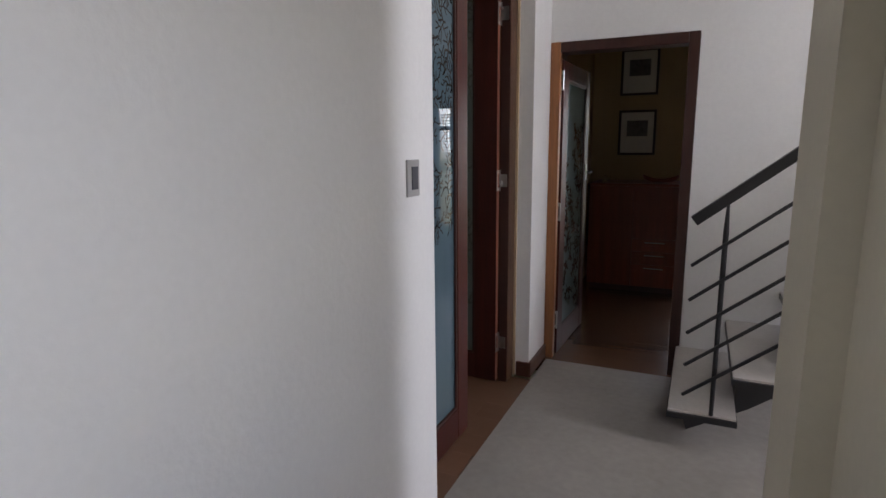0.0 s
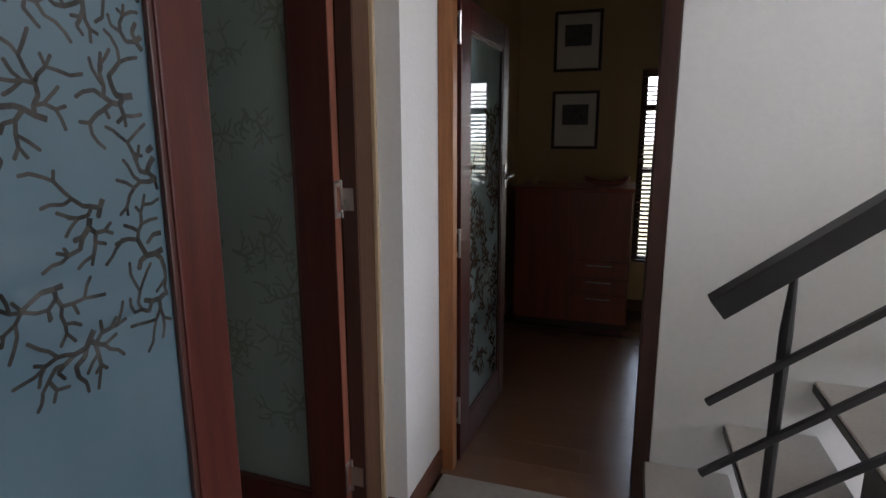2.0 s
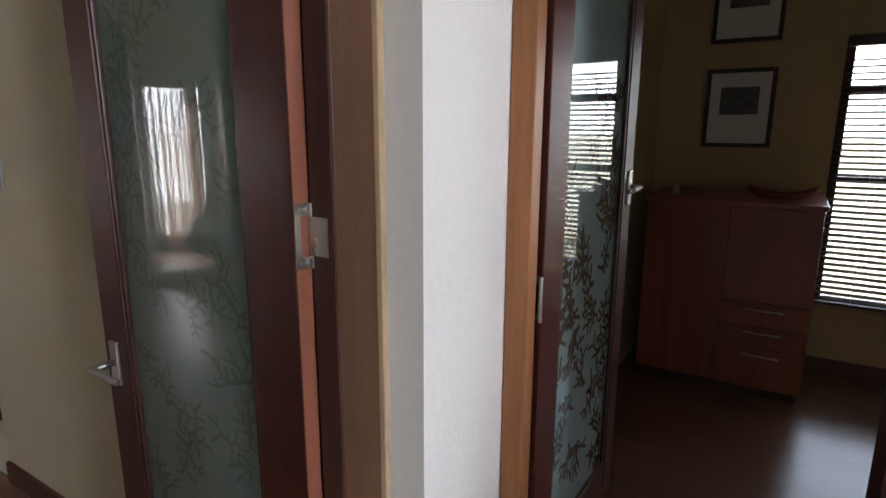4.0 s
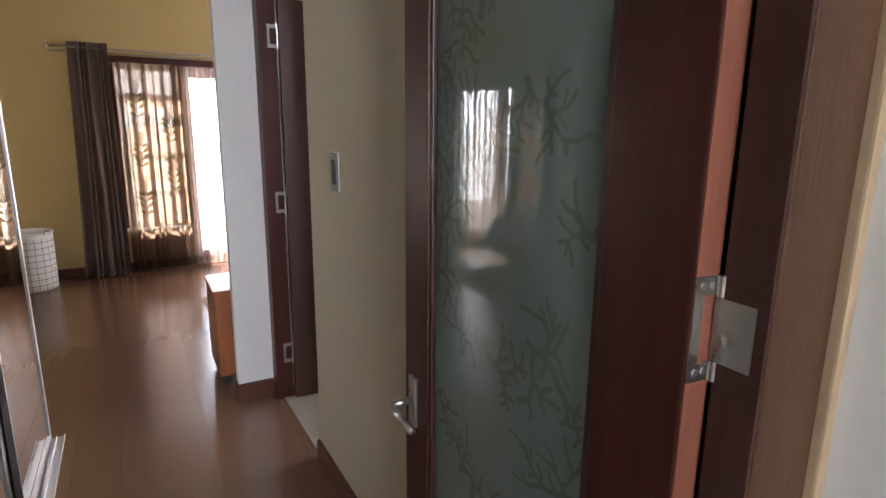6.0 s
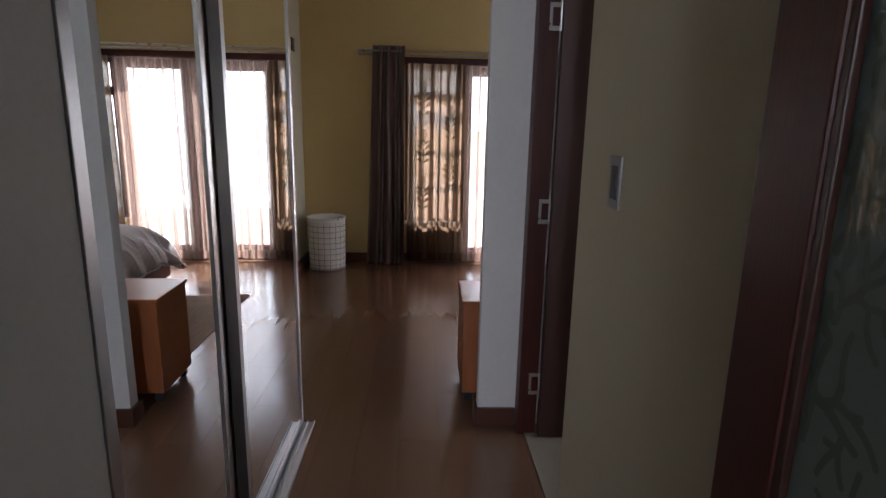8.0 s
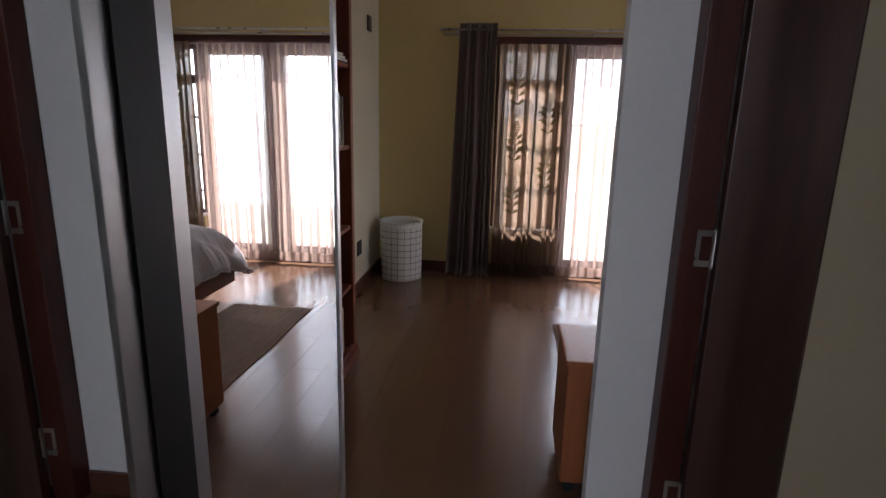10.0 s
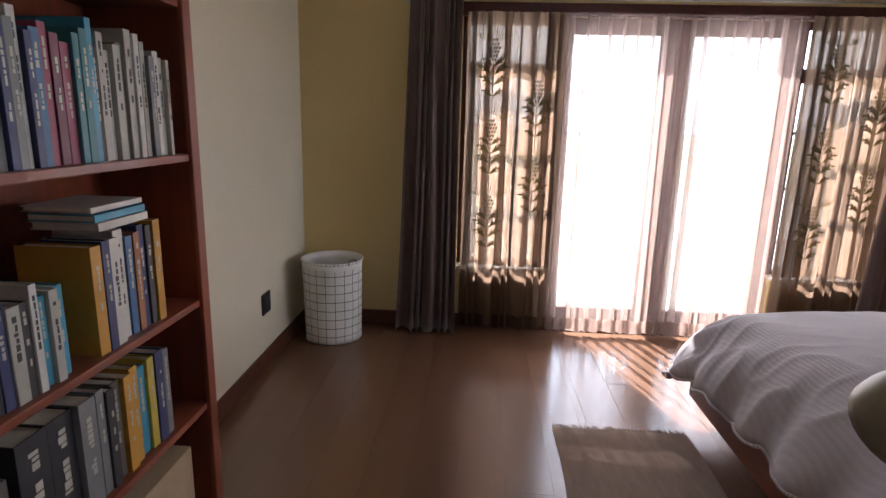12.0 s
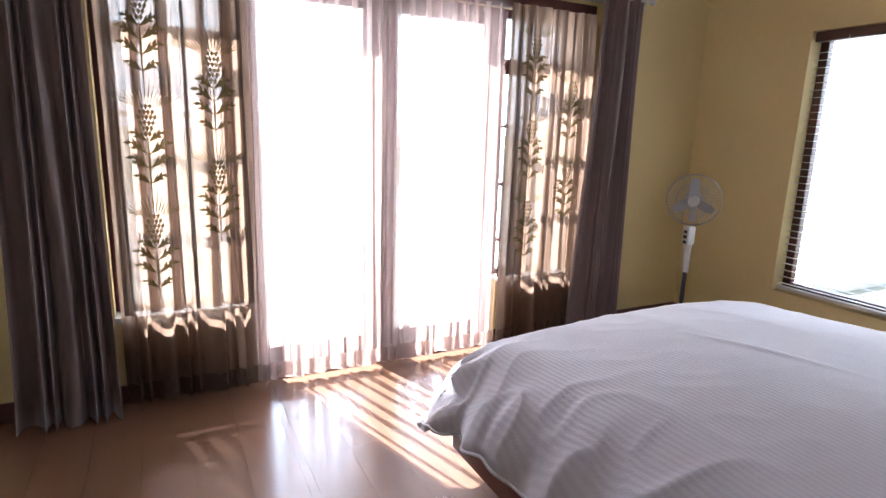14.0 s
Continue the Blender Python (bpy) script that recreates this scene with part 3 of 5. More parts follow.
def casement(name, label, y0, y1, z0, z1, rails, mullions, glassy0):
    w = thing(name, label, "window", kind="structure")
    e = 0.05
    bm = bmesh.new()
    for a in ((y0, y0 + e, z0, z1), (y1 - e, y1, z0, z1), (y0 + e, y1 - e, z0, z0 + e), (y0 + e, y1 - e, z1 - e, z1)):
        window_bar(bm, *a)
    part("window_frame", bm, MAHOGANY, w)
    for z, hh in rails:
        bm = bmesh.new()
        window_bar(bm, y0 + e, y1 - e, z - hh / 2, z + hh / 2, t=0.035)
        part("glazing_bar", bm, MAHOGANY, w)
    for y in mullions:
        bm = bmesh.new()
        window_bar(bm, y - 0.011, y + 0.011, z0 + e, z1 - e, t=0.03)
        part("glazing_bar", bm, MAHOGANY, w)
    ys = [y0 + e] + list(mullions) + [y1 - e]
    zs = [z0 + e] + sorted(z for z, _ in rails) + [z1 - e]
    for a, b in zip(ys, ys[1:]):
        for c, dd in zip(zs, zs[1:]):
            p = part("pane", boxes((-6.362, -6.358, a, b, c, dd)), CLEAR, w)
            p.visible_shadow = False
    return w


RAILS = ((1.735, 0.09), (1.38, 0.022), (1.02, 0.022), (0.66, 0.022))
casement("window_1", "brown wooden small-paned side window", WY0, DY0, WZ0, WZ1, RAILS, (3.5,), 0)
casement("window_2", "brown wooden small-paned side window", DY1, WY1, WZ0, WZ1, RAILS, (5.59,), 0)
for name, a, b in (("door_5", DY0, 4.55), ("door_6", 4.55, DY1)):
    fd = thing(name, "closed brown wooden french door with clear glass", "door", kind="structure")
    e = 0.10
    bm = bmesh.new()
    for q in ((a, a + e, 0.02, WZ1), (b - e, b, 0.02, WZ1)):
        window_bar(bm, *q)
    part("stile", bm, MAHOGANY, fd)
    bm = bmesh.new()
    window_bar(bm, a + e, b - e, WZ1 - 0.1, WZ1)
    part("top_rail", bm, MAHOGANY, fd)
    bm = bmesh.new()
    window_bar(bm, a + e, b - e, 0.02, 0.14)
    part("bottom_rail", bm, MAHOGANY, fd)
    p = part("pane", boxes((-6.363, -6.357, a + e, b - e, 0.14, WZ1 - 0.1)), CLEAR, fd)
    p.visible_shadow = False
TRZ0, TRZ1 = 2.05, 2.125
structure("trim_lintel", boxes((XW - 0.02, XW + 0.022, WY0 - 0.05, WY1 + 0.05, TRZ0, TRZ1), bevel=0.004), MAHOGANY, "brown wooden trim over the french doors", "trim")
for a, b in ((WY0, DY0), (DY1, WY1)):
    structure("window_sill", boxes((XW - 0.1, XW + 0.02, a, b, WZ0 - 0.004, WZ0 + 0.018), bevel=0.004), SILLM, "pale tiled window sill", "sill")
structure("trim_threshold", boxes((XO, XW + 0.01, DY0, DY1, -0.01, 0.018), bevel=0.003), MAHOGANY, "brown wooden door sill", "sill")


def blind_window(name, label, make, x0, x1, z0, z1, y, slat, pitch, tilt, depth, bars=()):
    """A window in a wall along x: frame, panes and a venetian blind; make is the wall's inner face."""
    w = thing(name, label, "window", kind="structure")
    e = 0.05
    part("window_frame", boxes((x0, x0 + e, y + 0.1, y + 0.15, z0, z1), (x1 - e, x1, y + 0.1, y + 0.15, z0, z1), (x0 + e, x1 - e, y + 0.1, y + 0.15, z0, z0 + e), (x0 + e, x1 - e, y + 0.1, y + 0.15, z1 - e, z1), bevel=0.004), MAHOGANY, w)
    p = part("pane", boxes((x0 + e, x1 - e, y + 0.123, y + 0.127, z0 + e, z1 - e)), CLEAR, w)
    p.visible_shadow = False
    for z, hh in bars:
        part("transom", boxes((x0 + e, x1 - e, y + 0.1, y + 0.14, z - hh / 2, z + hh / 2), bevel=0.003), MAHOGANY, w)
    bl = thing("venetian_blind", label.split(" window")[0] + " venetian blind with open slats", "blind")
    part("head_rail", boxes((x0 + 0.01, x1 - 0.01, y + 0.02, y + 0.07, z1 - 0.06, z1 - 0.005), bevel=0.003), BLINDM, bl)
    part("bottom_rail", boxes((x0 + 0.012, x1 - 0.012, y + 0.025, y + 0.065, z0 + 0.012, z0 + 0.032), bevel=0.003), slat, bl)
    n = int((z1 - z0 - 0.12) / pitch)
    base = None
    for i in range(n):
        z = z0 + 0.05 + i * pitch
        if base is None:
            bm = boxes((x0 + 0.014, x1 - 0.014, -depth / 2, depth / 2, -0.0012, 0.0012))
            base = part("slat", bm, slat, bl)
            me = base.data
        else:
            base = new("slat", me)
            base.parent = bl
        base.matrix_basis = pose(0, y + 0.045, z, tilt)
    for x in (x0 + 0.2, x1 - 0.2):
        bm = bmesh.new()
        rod(bm, (x, y + 0.02, z0 + 0.02), (x, y + 0.02, z1 - 0.04), 0.0012, seg=6)
        part("ladder_cord", bm, BLINDW, bl)
    return w


blind_window("window_3", "brown framed bedroom window", None, BX0, BX1, BZ0, BZ1, YR, BLINDW, 0.043, 2, 0.024)
blind_window("window_4", "dark framed study window", None, SWX0, SWX1, SWZ0, SWZ1, SY1, BLINDM, 0.036, 24, 0.030, ((1.70, 0.05), (1.19, 0.025)))
fx = thing("window_5", "white framed stairwell window", "window", kind="structure")
part("window_frame", boxes((4.64, 4.7, 2.3, 2.35, 1.0, 3.2), (4.64, 4.7, 2.97, 3.02, 1.0, 3.2), (4.64, 4.7, 2.35, 2.97, 1.0, 1.05), (4.64, 4.7, 2.35, 2.97, 3.15, 3.2)), MAHOGANY, fx)
fx = thing("window_6", "brown framed hall window", "window", kind="structure")
part("window_frame", boxes((1.34, 1.39, 0.25, 0.31, 0.75, 2.15), (1.34, 1.39, 1.09, 1.15, 0.75, 2.15), (1.34, 1.39, 0.31, 1.09, 0.75, 0.81), (1.34, 1.39, 0.31, 1.09, 2.09, 2.15)), MAHOGANY, fx)


# ---- curtains ----
def drape(name, y0, y1, z0, z1, x, folds, depth, seed, gather=0.0, nz=14, ny=None, over=0.08):
    """A hanging cloth with soft folds; y along the rod."""
    rnd = random.Random(seed)
    ph = [rnd.uniform(0, 6.28) for _ in range(4)]
    ny = ny or folds * 10
    bm = bmesh.new()
    rows = []
    mid = (y0 + y1) / 2
    for j in range(nz + 1):
        v = j / nz
        z = z0 + (z1 - z0) * v
        row = []
        spread = 1 + gather * (1 - v) ** 1.4
        for i in range(ny + 1):
            u = i / ny
            uu = u + 0.35 / folds * math.sin(2 * math.pi * u * folds * 0.37 + ph[0]) + 0.1 / folds * math.sin(5 * v + ph[1])
            a = 2 * math.pi * folds * uu
            s = math.sin(a) + 0.3 * math.sin(2.3 * a + ph[2] + 2 * v) + 0.25 * math.sin(0.43 * a + ph[3])
            y = mid + (y0 + (y1 - y0) * u - mid) * spread - 0.14 * gather * (1 - v) + over * (y1 - y0) / folds * math.sin(a + 0.6)
            row.append(bm.verts.new((x + depth * s * (0.6 + 0.4 * (1 - v)), y, z + 0.006 * math.sin(a + ph[1]) * (1 - v))))
        rows.append(row)
    for p, q in zip(rows, rows[1:]):
        for i in range(ny):
            bm.faces.new((p[i], p[i + 1], q[i + 1], q[i]))
    return bm


ROD_Z = 2.165
rd = thing("curtain_rod", "slim brass curtain rods on wall brackets over the french doors", "curtain rod")
for x, z in ((-6.10, ROD_Z), (-6.15, ROD_Z - 0.03)):
    bm = bmesh.new()
    rod(bm, (x, 2.74, z), (x, 6.26, z), 0.009)
    part("rod", bm, CHROME, rd, smooth=True)
for y in (2.73, 6.27):
    bm = bmesh.new()
    bmesh.ops.create_uvsphere(bm, u_segments=12, v_segments=8, radius=0.018, matrix=Matrix.Translation((-6.10, y, ROD_Z)))
    part("finial", bm, CHROME, rd, smooth=True)
for y in (2.86, 4.55, 6.2):
    bm = boxes((XW, XW + 0.008, y - 0.012, y + 0.012, ROD_Z - 0.05, ROD_Z + 0.02), bevel=0.002)
    box(bm, XW + 0.006, -6.085, y - 0.006, y + 0.006, ROD_Z - 0.022, ROD_Z - 0.008)
    part("bracket", bm, CHROME, rd)
for y0, y1, s in ((2.89, 3.20, 3), (5.86, 6.19, 4)):
    c = link("curtain", drape("curtain", y0, y1, 0.012, ROD_Z + 0.05, -6.09, 6, 0.032, s, gather=0.28, nz=18, ny=90), CURTAIN, True)
    tagged(c, "heavy mauve-brown curtain hanging in folds to the floor", "curtain", "curtains at the french doors")
    sm = c.modifiers.new("thickness", "SOLIDIFY")
    sm.thickness = 0.003


def flower_mesh():
    """An embroidered thistle: spikes over a bulb, with two tiers of leaves on a stem; flat, in the plane of the cloth."""
    bm = bmesh.new()

    def petal(y, z, ang, ln, w):
        d, n = Vector((math.sin(ang), math.cos(ang))), Vector((math.cos(ang), -math.sin(ang)))
        p = Vector((y, z))
        w *= 1.15
        pts = [p, p + d * ln * 0.4 + n * w, p + d * ln, p + d * ln * 0.4 - n * w]
        bm.faces.new([bm.verts.new((0, q.x, q.y)) for q in pts])
    for k in range(17):
        a = (k - 8) * 0.14
        petal(0.045 * math.sin(a), 0.07, a, 0.10 + 0.02 * math.cos(5 * a), 0.0022)
    for r in range(6):
        wide = 5 - abs(r - 2)
        for k in range(wide):
            petal((k - (wide - 1) / 2) * 0.017, 0.085 - r * 0.019, math.pi + (k - (wide - 1) / 2) * 0.22, 0.024, 0.0065)
    petal(0, 0.0, math.pi, 0.30, 0.004)
    for z, ln in ((-0.05, 0.07), (-0.095, 0.09), (-0.145, 0.085), (-0.2, 0.065)):
        for sgn in (-1, 1):
            petal(0, z, sgn * 0.95, ln, 0.0075)
            for f, da in ((0.35, -0.6), (0.6, -0.5), (0.5, 0.7), (0.8, 0.6)):
                petal(sgn * ln * f * 0.8, z + ln * f * 0.58, sgn * (0.95 + da), ln * 0.38, 0.0055)
    me = bpy.data.meshes.new("embroidered_flower")
    bm.to_mesh(me)
    bm.free()
    me.materials.append(EMBROIDERY)
    return me


EMBROIDERY = sheer_mat("embroidery_thread", (0.17, 0.125, 0.055), 0.0, (0.14, 0.11, 0.045))
FLOWER = flower_mesh()
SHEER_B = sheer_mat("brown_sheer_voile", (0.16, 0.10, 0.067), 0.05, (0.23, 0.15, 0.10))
# SHEER_B again, its fold shade put into a darker see-through colour
SHEER_BF = sheer_mat("gathered_brown_voile_shaded", (0.15, 0.095, 0.065), 0.05, (0.11, 0.07, 0.046))
for y0, y1, folds, s, m, lab in ((3.235, 3.84, 8, 5, SHEER_B, "brown sheer curtain embroidered with flower columns"), (3.83, 5.235, 17, 6, SHEER, "pale sheer curtain hanging before the french doors"), (5.262, 5.88, 8, 7, SHEER_B, "brown sheer curtain embroidered with flower columns")):
    c = link("sheer_curtain", drape("sheer", y0, y1, 0.05, 2.06, -6.165, folds, 0.014 if m is SHEER else 0.024, s, nz=10, ny=folds * 12, over=0.1), m, True)
    tagged(c, lab, "sheer curtain", "sheer curtains")
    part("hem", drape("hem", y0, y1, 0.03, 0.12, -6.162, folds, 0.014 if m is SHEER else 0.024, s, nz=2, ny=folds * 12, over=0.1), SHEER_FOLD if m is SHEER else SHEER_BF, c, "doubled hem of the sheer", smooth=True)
    rnd2 = random.Random(s)
    zlow = 0.045 if m is SHEER else 0.46
    y = y0 + 0.02
    while y < y1 - 0.03:
        wf = rnd2.uniform(0.018, 0.05)
        bm = bmesh.new()
        rows = []
        for j2 in range(7):
            v = j2 / 6
            cy = y + wf / 2 + 0.008 * math.sin(3 * v + y * 40) * (1 - v)
            ww = wf * (0.7 + 0.45 * (1 - v))
            rows.append([bm.verts.new((-6.182 + dx, cy + dy * ww, zlow + (2.05 - zlow) * v)) for dx, dy in ((-0.006, -0.5), (0.010, -0.25), (-0.004, 0.0), (0.010, 0.25), (-0.006, 0.5))])
        for p, q in zip(rows, rows[1:]):
            for i2 in range(4):
                bm.faces.new((p[i2], p[i2 + 1], q[i2 + 1], q[i2]))
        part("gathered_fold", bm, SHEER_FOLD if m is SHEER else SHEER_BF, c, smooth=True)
        y += wf + rnd2.uniform(0.02, 0.065)
    for col, off in ((0.27, 0.0), (0.73, -0.24)):
        if m is SHEER:
            continue
        for i in range(5):
            z = 2.0 + off - 0.48 * i - 0.2
            if z < 0.62:
                continue
            e = new("embroidered_flower", FLOWER)
            e.parent = c
            e.matrix_basis = pose(-6.128, y0 + (y1 - y0) * col, z) @ Matrix.Diagonal((1, 1.1, 1.22, 1))

# ---- bedroom furniture ----
wd = thing("wardrobe", "built-in wardrobe with sliding mirror doors", "wardrobe")
WYF = 2.845
part("carcass", boxes((-2.866, -1.152, YL + 0.002, YL + 0.02, 0.0, H_BED - 0.005), (-2.866, -2.844, YL + 0.02, WYF - 0.09, 0, H_BED - 0.005)), CEIL, wd)
part("bottom_track", boxes((-2.84, -1.152, WYF - 0.09, WYF + 0.018, 0, 0.008), (-2.84, -1.152, WYF + 0.014, WYF + 0.018, 0.008, 0.016), (-2.84, -1.86, WYF - 0.018, WYF - 0.014, 0.008, 0.016), bevel=0.001), ALU, wd)
part("top_track", boxes((-2.84, -1.152, WYF - 0.09, WYF + 0.03, 2.552, 2.62)), ALU, wd)
part("end_post", boxes((-2.842, -2.820, WYF - 0.085, WYF - 0.045, 0.0, H_BED - 0.005), bevel=0.003), ALU, wd, "satin aluminium end post")
part("top_panel", boxes((-2.84, -1.152, WYF - 0.05, WYF, 2.62, H_BED - 0.005)), CEIL, wd)
for x0, x1, y, yaw in ((-2.818, -1.84, WYF - 0.04, -0.4), (-1.895, -1.152, WYF, 0.6)):
    e = 0.035
    f = 0.03 if x1 < -1.5 else 0.19
    sd = part("sliding_door", boxes((x0, x0 + f, y - 0.022, y + 0.004, 0.022, 2.55), (x1 - e, x1, y - 0.022, y + 0.004, 0.022, 2.55), (x0 + f, x1 - e, y - 0.022, y + 0.004, 0.022, 0.05), (x0 + f, x1 - e, y - 0.022, y + 0.004, 2.52, 2.55), bevel=0.002), ALU, wd, "sliding mirror door in an aluminium frame")
    mi = link("mirror", boxes((x0 + f - 0.002, x1 - e + 0.002, y - 0.012, y - 0.002, 0.048, 2.522)), MIRROR)
    mi.parent = sd
    tagged(mi, "clear mirror glass")
    mid = Vector(((x0 + x1) / 2, y, 0))
    sd.matrix_basis = Matrix.Translation(mid) @ Matrix.Rotation(radians(yaw), 4, "Z") @ Matrix.Translation(-mid)
part("brush_seal", boxes((-1.842, -1.75, WYF + 0.004, WYF + 0.0075, 0.022, 2.55)), RUBBER, wd)

bc = thing("bookcase", "tall red-brown wooden bookcase filled with books", "bookcase")
CX0, CX1, CYF = -4.21, -2.945, 2.468
for x in (CX0 + 0.03, CX1 - 0.05):
    part("side_panel", boxes((x, x + 0.022, YL + 0.018, CYF - 0.01, 0, 2.25), bevel=0.002), REDWOOD, bc)
for x in (CX0 + 0.018, CX1 - 0.062):
    part("front_stile", boxes((x, x + 0.046, CYF - 0.01, CYF + 0.008, 0.1, 2.25), bevel=0.004), REDWOOD, bc, "fluted front stile")
part("back_panel", boxes((CX0 + 0.052, CX1 - 0.05, YL + 0.018, YL + 0.026, 0.05, 2.25)), REDWOOD, bc)
SHELVES = (0.075, 0.475, 0.83, 1.285, 1.715, 2.23)
for z in SHELVES:
    part("shelf", boxes((CX0 + 0.052, CX1 - 0.05, YL + 0.026, CYF - 0.004, z - 0.022, z), bevel=0.003), REDWOOD_H, bc)
part("plinth", boxes((CX0, CX1, CYF - 0.012, CYF + 0.022, 0, 0.06), (CX0 + 0.008, CX1 - 0.008, CYF - 0.012, CYF + 0.016, 0.06, 0.082), (CX0 + 0.014, CX1 - 0.014, CYF - 0.012, CYF + 0.01, 0.082, 0.1), (CX0, CX0 + 0.03, YL + 0.018, CYF - 0.012, 0, 0.06), bevel=0.005), REDWOOD_H, bc, "moulded plinth")

ch = thing("bedside_chest", "cherry veneer bedside chest on castors", "chest")
HX0, HX1, HY0, HY1, HZ = -3.44, -3.04, 3.60, 4.10, 0.58
part("body", boxes((HX0 + 0.01, HX1 - 0.01, HY0 + 0.01, HY1 - 0.01, 0.06, HZ - 0.022), bevel=0.004), CHESTWOOD, ch)
part("top", boxes((HX0, HX1, HY0, HY1, HZ - 0.022, HZ), bevel=0.005), CHESTWOOD, ch)
for x in (HX0 + 0.05, HX1 - 0.05):
    for y in (HY0 + 0.05, HY1 - 0.05):
        bm = bmesh.new()
        rod(bm, (x - 0.012, y, 0.025), (x + 0.012, y, 0.025), 0.025, seg=16)
        box(bm, x - 0.015, x + 0.015, y - 0.015, y + 0.015, 0.035, 0.06)
        part("castor", bm, RUBBER, ch)
for z0, z1 in ((0.08, 0.3), (0.31, 0.545)):
    dr = part("drawer", boxes((HX0 - 0.008, HX0 + 0.012, HY0 + 0.02, HY1 - 0.02, z0, z1), bevel=0.003), CHESTWOOD, ch)
    bm = bmesh.new()
    rod(bm, (HX0 - 0.026, 3.78, (z0 + z1) / 2), (HX0 - 0.026, 3.92, (z0 + z1) / 2), 0.005)
    for y in (3.79, 3.91):
        rod(bm, (HX0 - 0.026, y, (z0 + z1) / 2), (HX0 - 0.006, y, (z0 + z1) / 2), 0.004)
    hd = link("handle", bm, CHROME, True)
    hd.parent = dr

# bed
bed = thing("bed", "double bed on a low wooden platform", "bed")
QX0, QX1, QY0, QY1 = -5.02, -3.05, 4.365, 6.0
part("side_rail", boxes((QX0, QX1, QY0, QY0 + 0.03, 0.165, 0.31), bevel=0.005), REDWOOD_H, bed)
part("side_rail", boxes((QX0, QX1, QY1 - 0.03, QY1, 0.165, 0.31), bevel=0.005), REDWOOD_H, bed)
part("foot_rail", boxes((QX0, QX0 + 0.03, QY0 + 0.03, QY1 - 0.03, 0.165, 0.31), bevel=0.005), REDWOOD_H, bed)
part("headboard", boxes((QX1 - 0.04, QX1 + 0.01, QY0, QY1, 0.1, 0.95), bevel=0.008), REDWOOD_H, bed)
for x in (QX0 + 0.3, QX1 - 0.3):
    for y in (QY0 + 0.25, QY1 - 0.25):
        part("leg", boxes((x - 0.04, x + 0.04, y - 0.04, y + 0.04, 0, 0.2), bevel=0.004), DARKWOOD, bed)
part("slat_base", boxes((QX0 + 0.03, QX1 - 0.04, QY0 + 0.03, QY1 - 0.03, 0.2, 0.25)), REDWOOD_H, bed)
bm = boxes((QX0 + 0.04, QX1 - 0.05, QY0 + 0.05, QY1 - 0.05, 0.25, 0.52), bevel=0.04)
part("mattress", bm, LINEN, bed)


def duvet_mesh():
    """The duvet: a puffed top, rounded shoulders and a hem that hangs in soft waves, with pointed corners."""
    x0, x1, y0, y1 = -5.18, -3.42, 4.30, 6.10
    nx, ny = 190, 190
    bm = bmesh.new()
    rows = []
    for j in range(ny + 1):
        row = []
        for i in range(nx + 1):
            u, v = i / nx, j / ny
            u, v = u + 0.06 * math.sin(2 * math.pi * u) * -1, v - 0.06 * math.sin(2 * math.pi * v)
            x, y = x0 + (x1 - x0) * u, y0 + (y1 - y0) * v
            dx, dy = x - x0, min(y - y0, y1 - y)
            wob = noise.noise(Vector((x * 3.1, y * 3.1, 0.3)))
            def f(d, r):
                d = max(0.0, min(1.0, d / r))
                return (1 - (1 - d) ** 2.6) ** 0.75
            fx, fy = f(dx, 0.30 + 0.05 * wob), f(dy, 0.28 + 0.06 * wob)
            h = max(0.0, 1 - math.hypot(1 - fx, 1 - fy))
            lift = 0.10 * min(1.0, max(0.0, dx - 0.05) / 0.45) if y < 5.2 else 0.0
            z = 0.215 + lift + (0.365 - lift) * h
            cr = min(1.0, dx / 0.95) * min(1.0, dy / 0.75)
            z += 0.15 * (1 - (1 - cr) ** 2)
            z += 0.009 * noise.noise(Vector((x * 2.2, y * 2.2, 1.7))) * h
            along = y if fx < fy else x
            pleat = noise.noise(Vector((along * 7.5 + 0.6 * wob, 2.0, 1.1)))
            z += 0.022 * pleat * 4 * h * (1 - h) + 0.012 * noise.noise(Vector((x * 11, y * 11, 3.3))) * (1 - h)
            ridge = 1 - abs(noise.noise(Vector((x * 4.0 + 0.6 * y, y * 4.0, 4.1))))
            z += 0.022 * (ridge ** 5) * (1 - h) ** 0.7 + 0.004 * (ridge ** 6) * (1 - h)
            ridge2 = 1 - abs(noise.noise(Vector((x * 7.5 - 2.2 * y, y * 6.0 + 1.5 * x, 7.7))))
            z += 0.016 * (ridge2 ** 7 - 0.25) * (1 - h) ** 0.5 * min(1.0, 4 * h + 0.2)
            z += 0.007 * (ridge2 ** 4) * math.exp(-min(dx, dy) / 0.35) * h
            fold = (y - 5.05) - 0.25 * (x + 4.3)
            z += 0.006 * math.exp(-(fold / 0.012) ** 2) * max(0.0, 1 - abs(x + 4.3) / 0.3)
            k = 1 - h
            turn = math.atan2(dy, dx)
            z += 0.034 * math.sin(turn * 14 + 2.5 * wob) * math.exp(-(dx * dx + dy * dy) / 0.22) * min(1.0, 3 * k * h + 0.15)
            ang = math.sin(y * 21 + 2 * wob) * (1 - fx) + math.sin(x * 21 + 2 * wob) * (1 - fy)
            off = 0.018 * ang * k + 0.028 * pleat * k
            px = x - off * (1 - fx) + 0.02 * wob * k
            py = y + (off if y > (y0 + y1) / 2 else -off) * (1 - fy) + 0.02 * noise.noise(Vector((x * 5, y * 5, 9))) * k
            row.append(bm.verts.new((px, py, z)))
        rows.append(row)
    for p, q in zip(rows, rows[1:]):
        for i in range(nx):
            bm.faces.new((p[i], p[i + 1], q[i + 1], q[i]))
    return bm


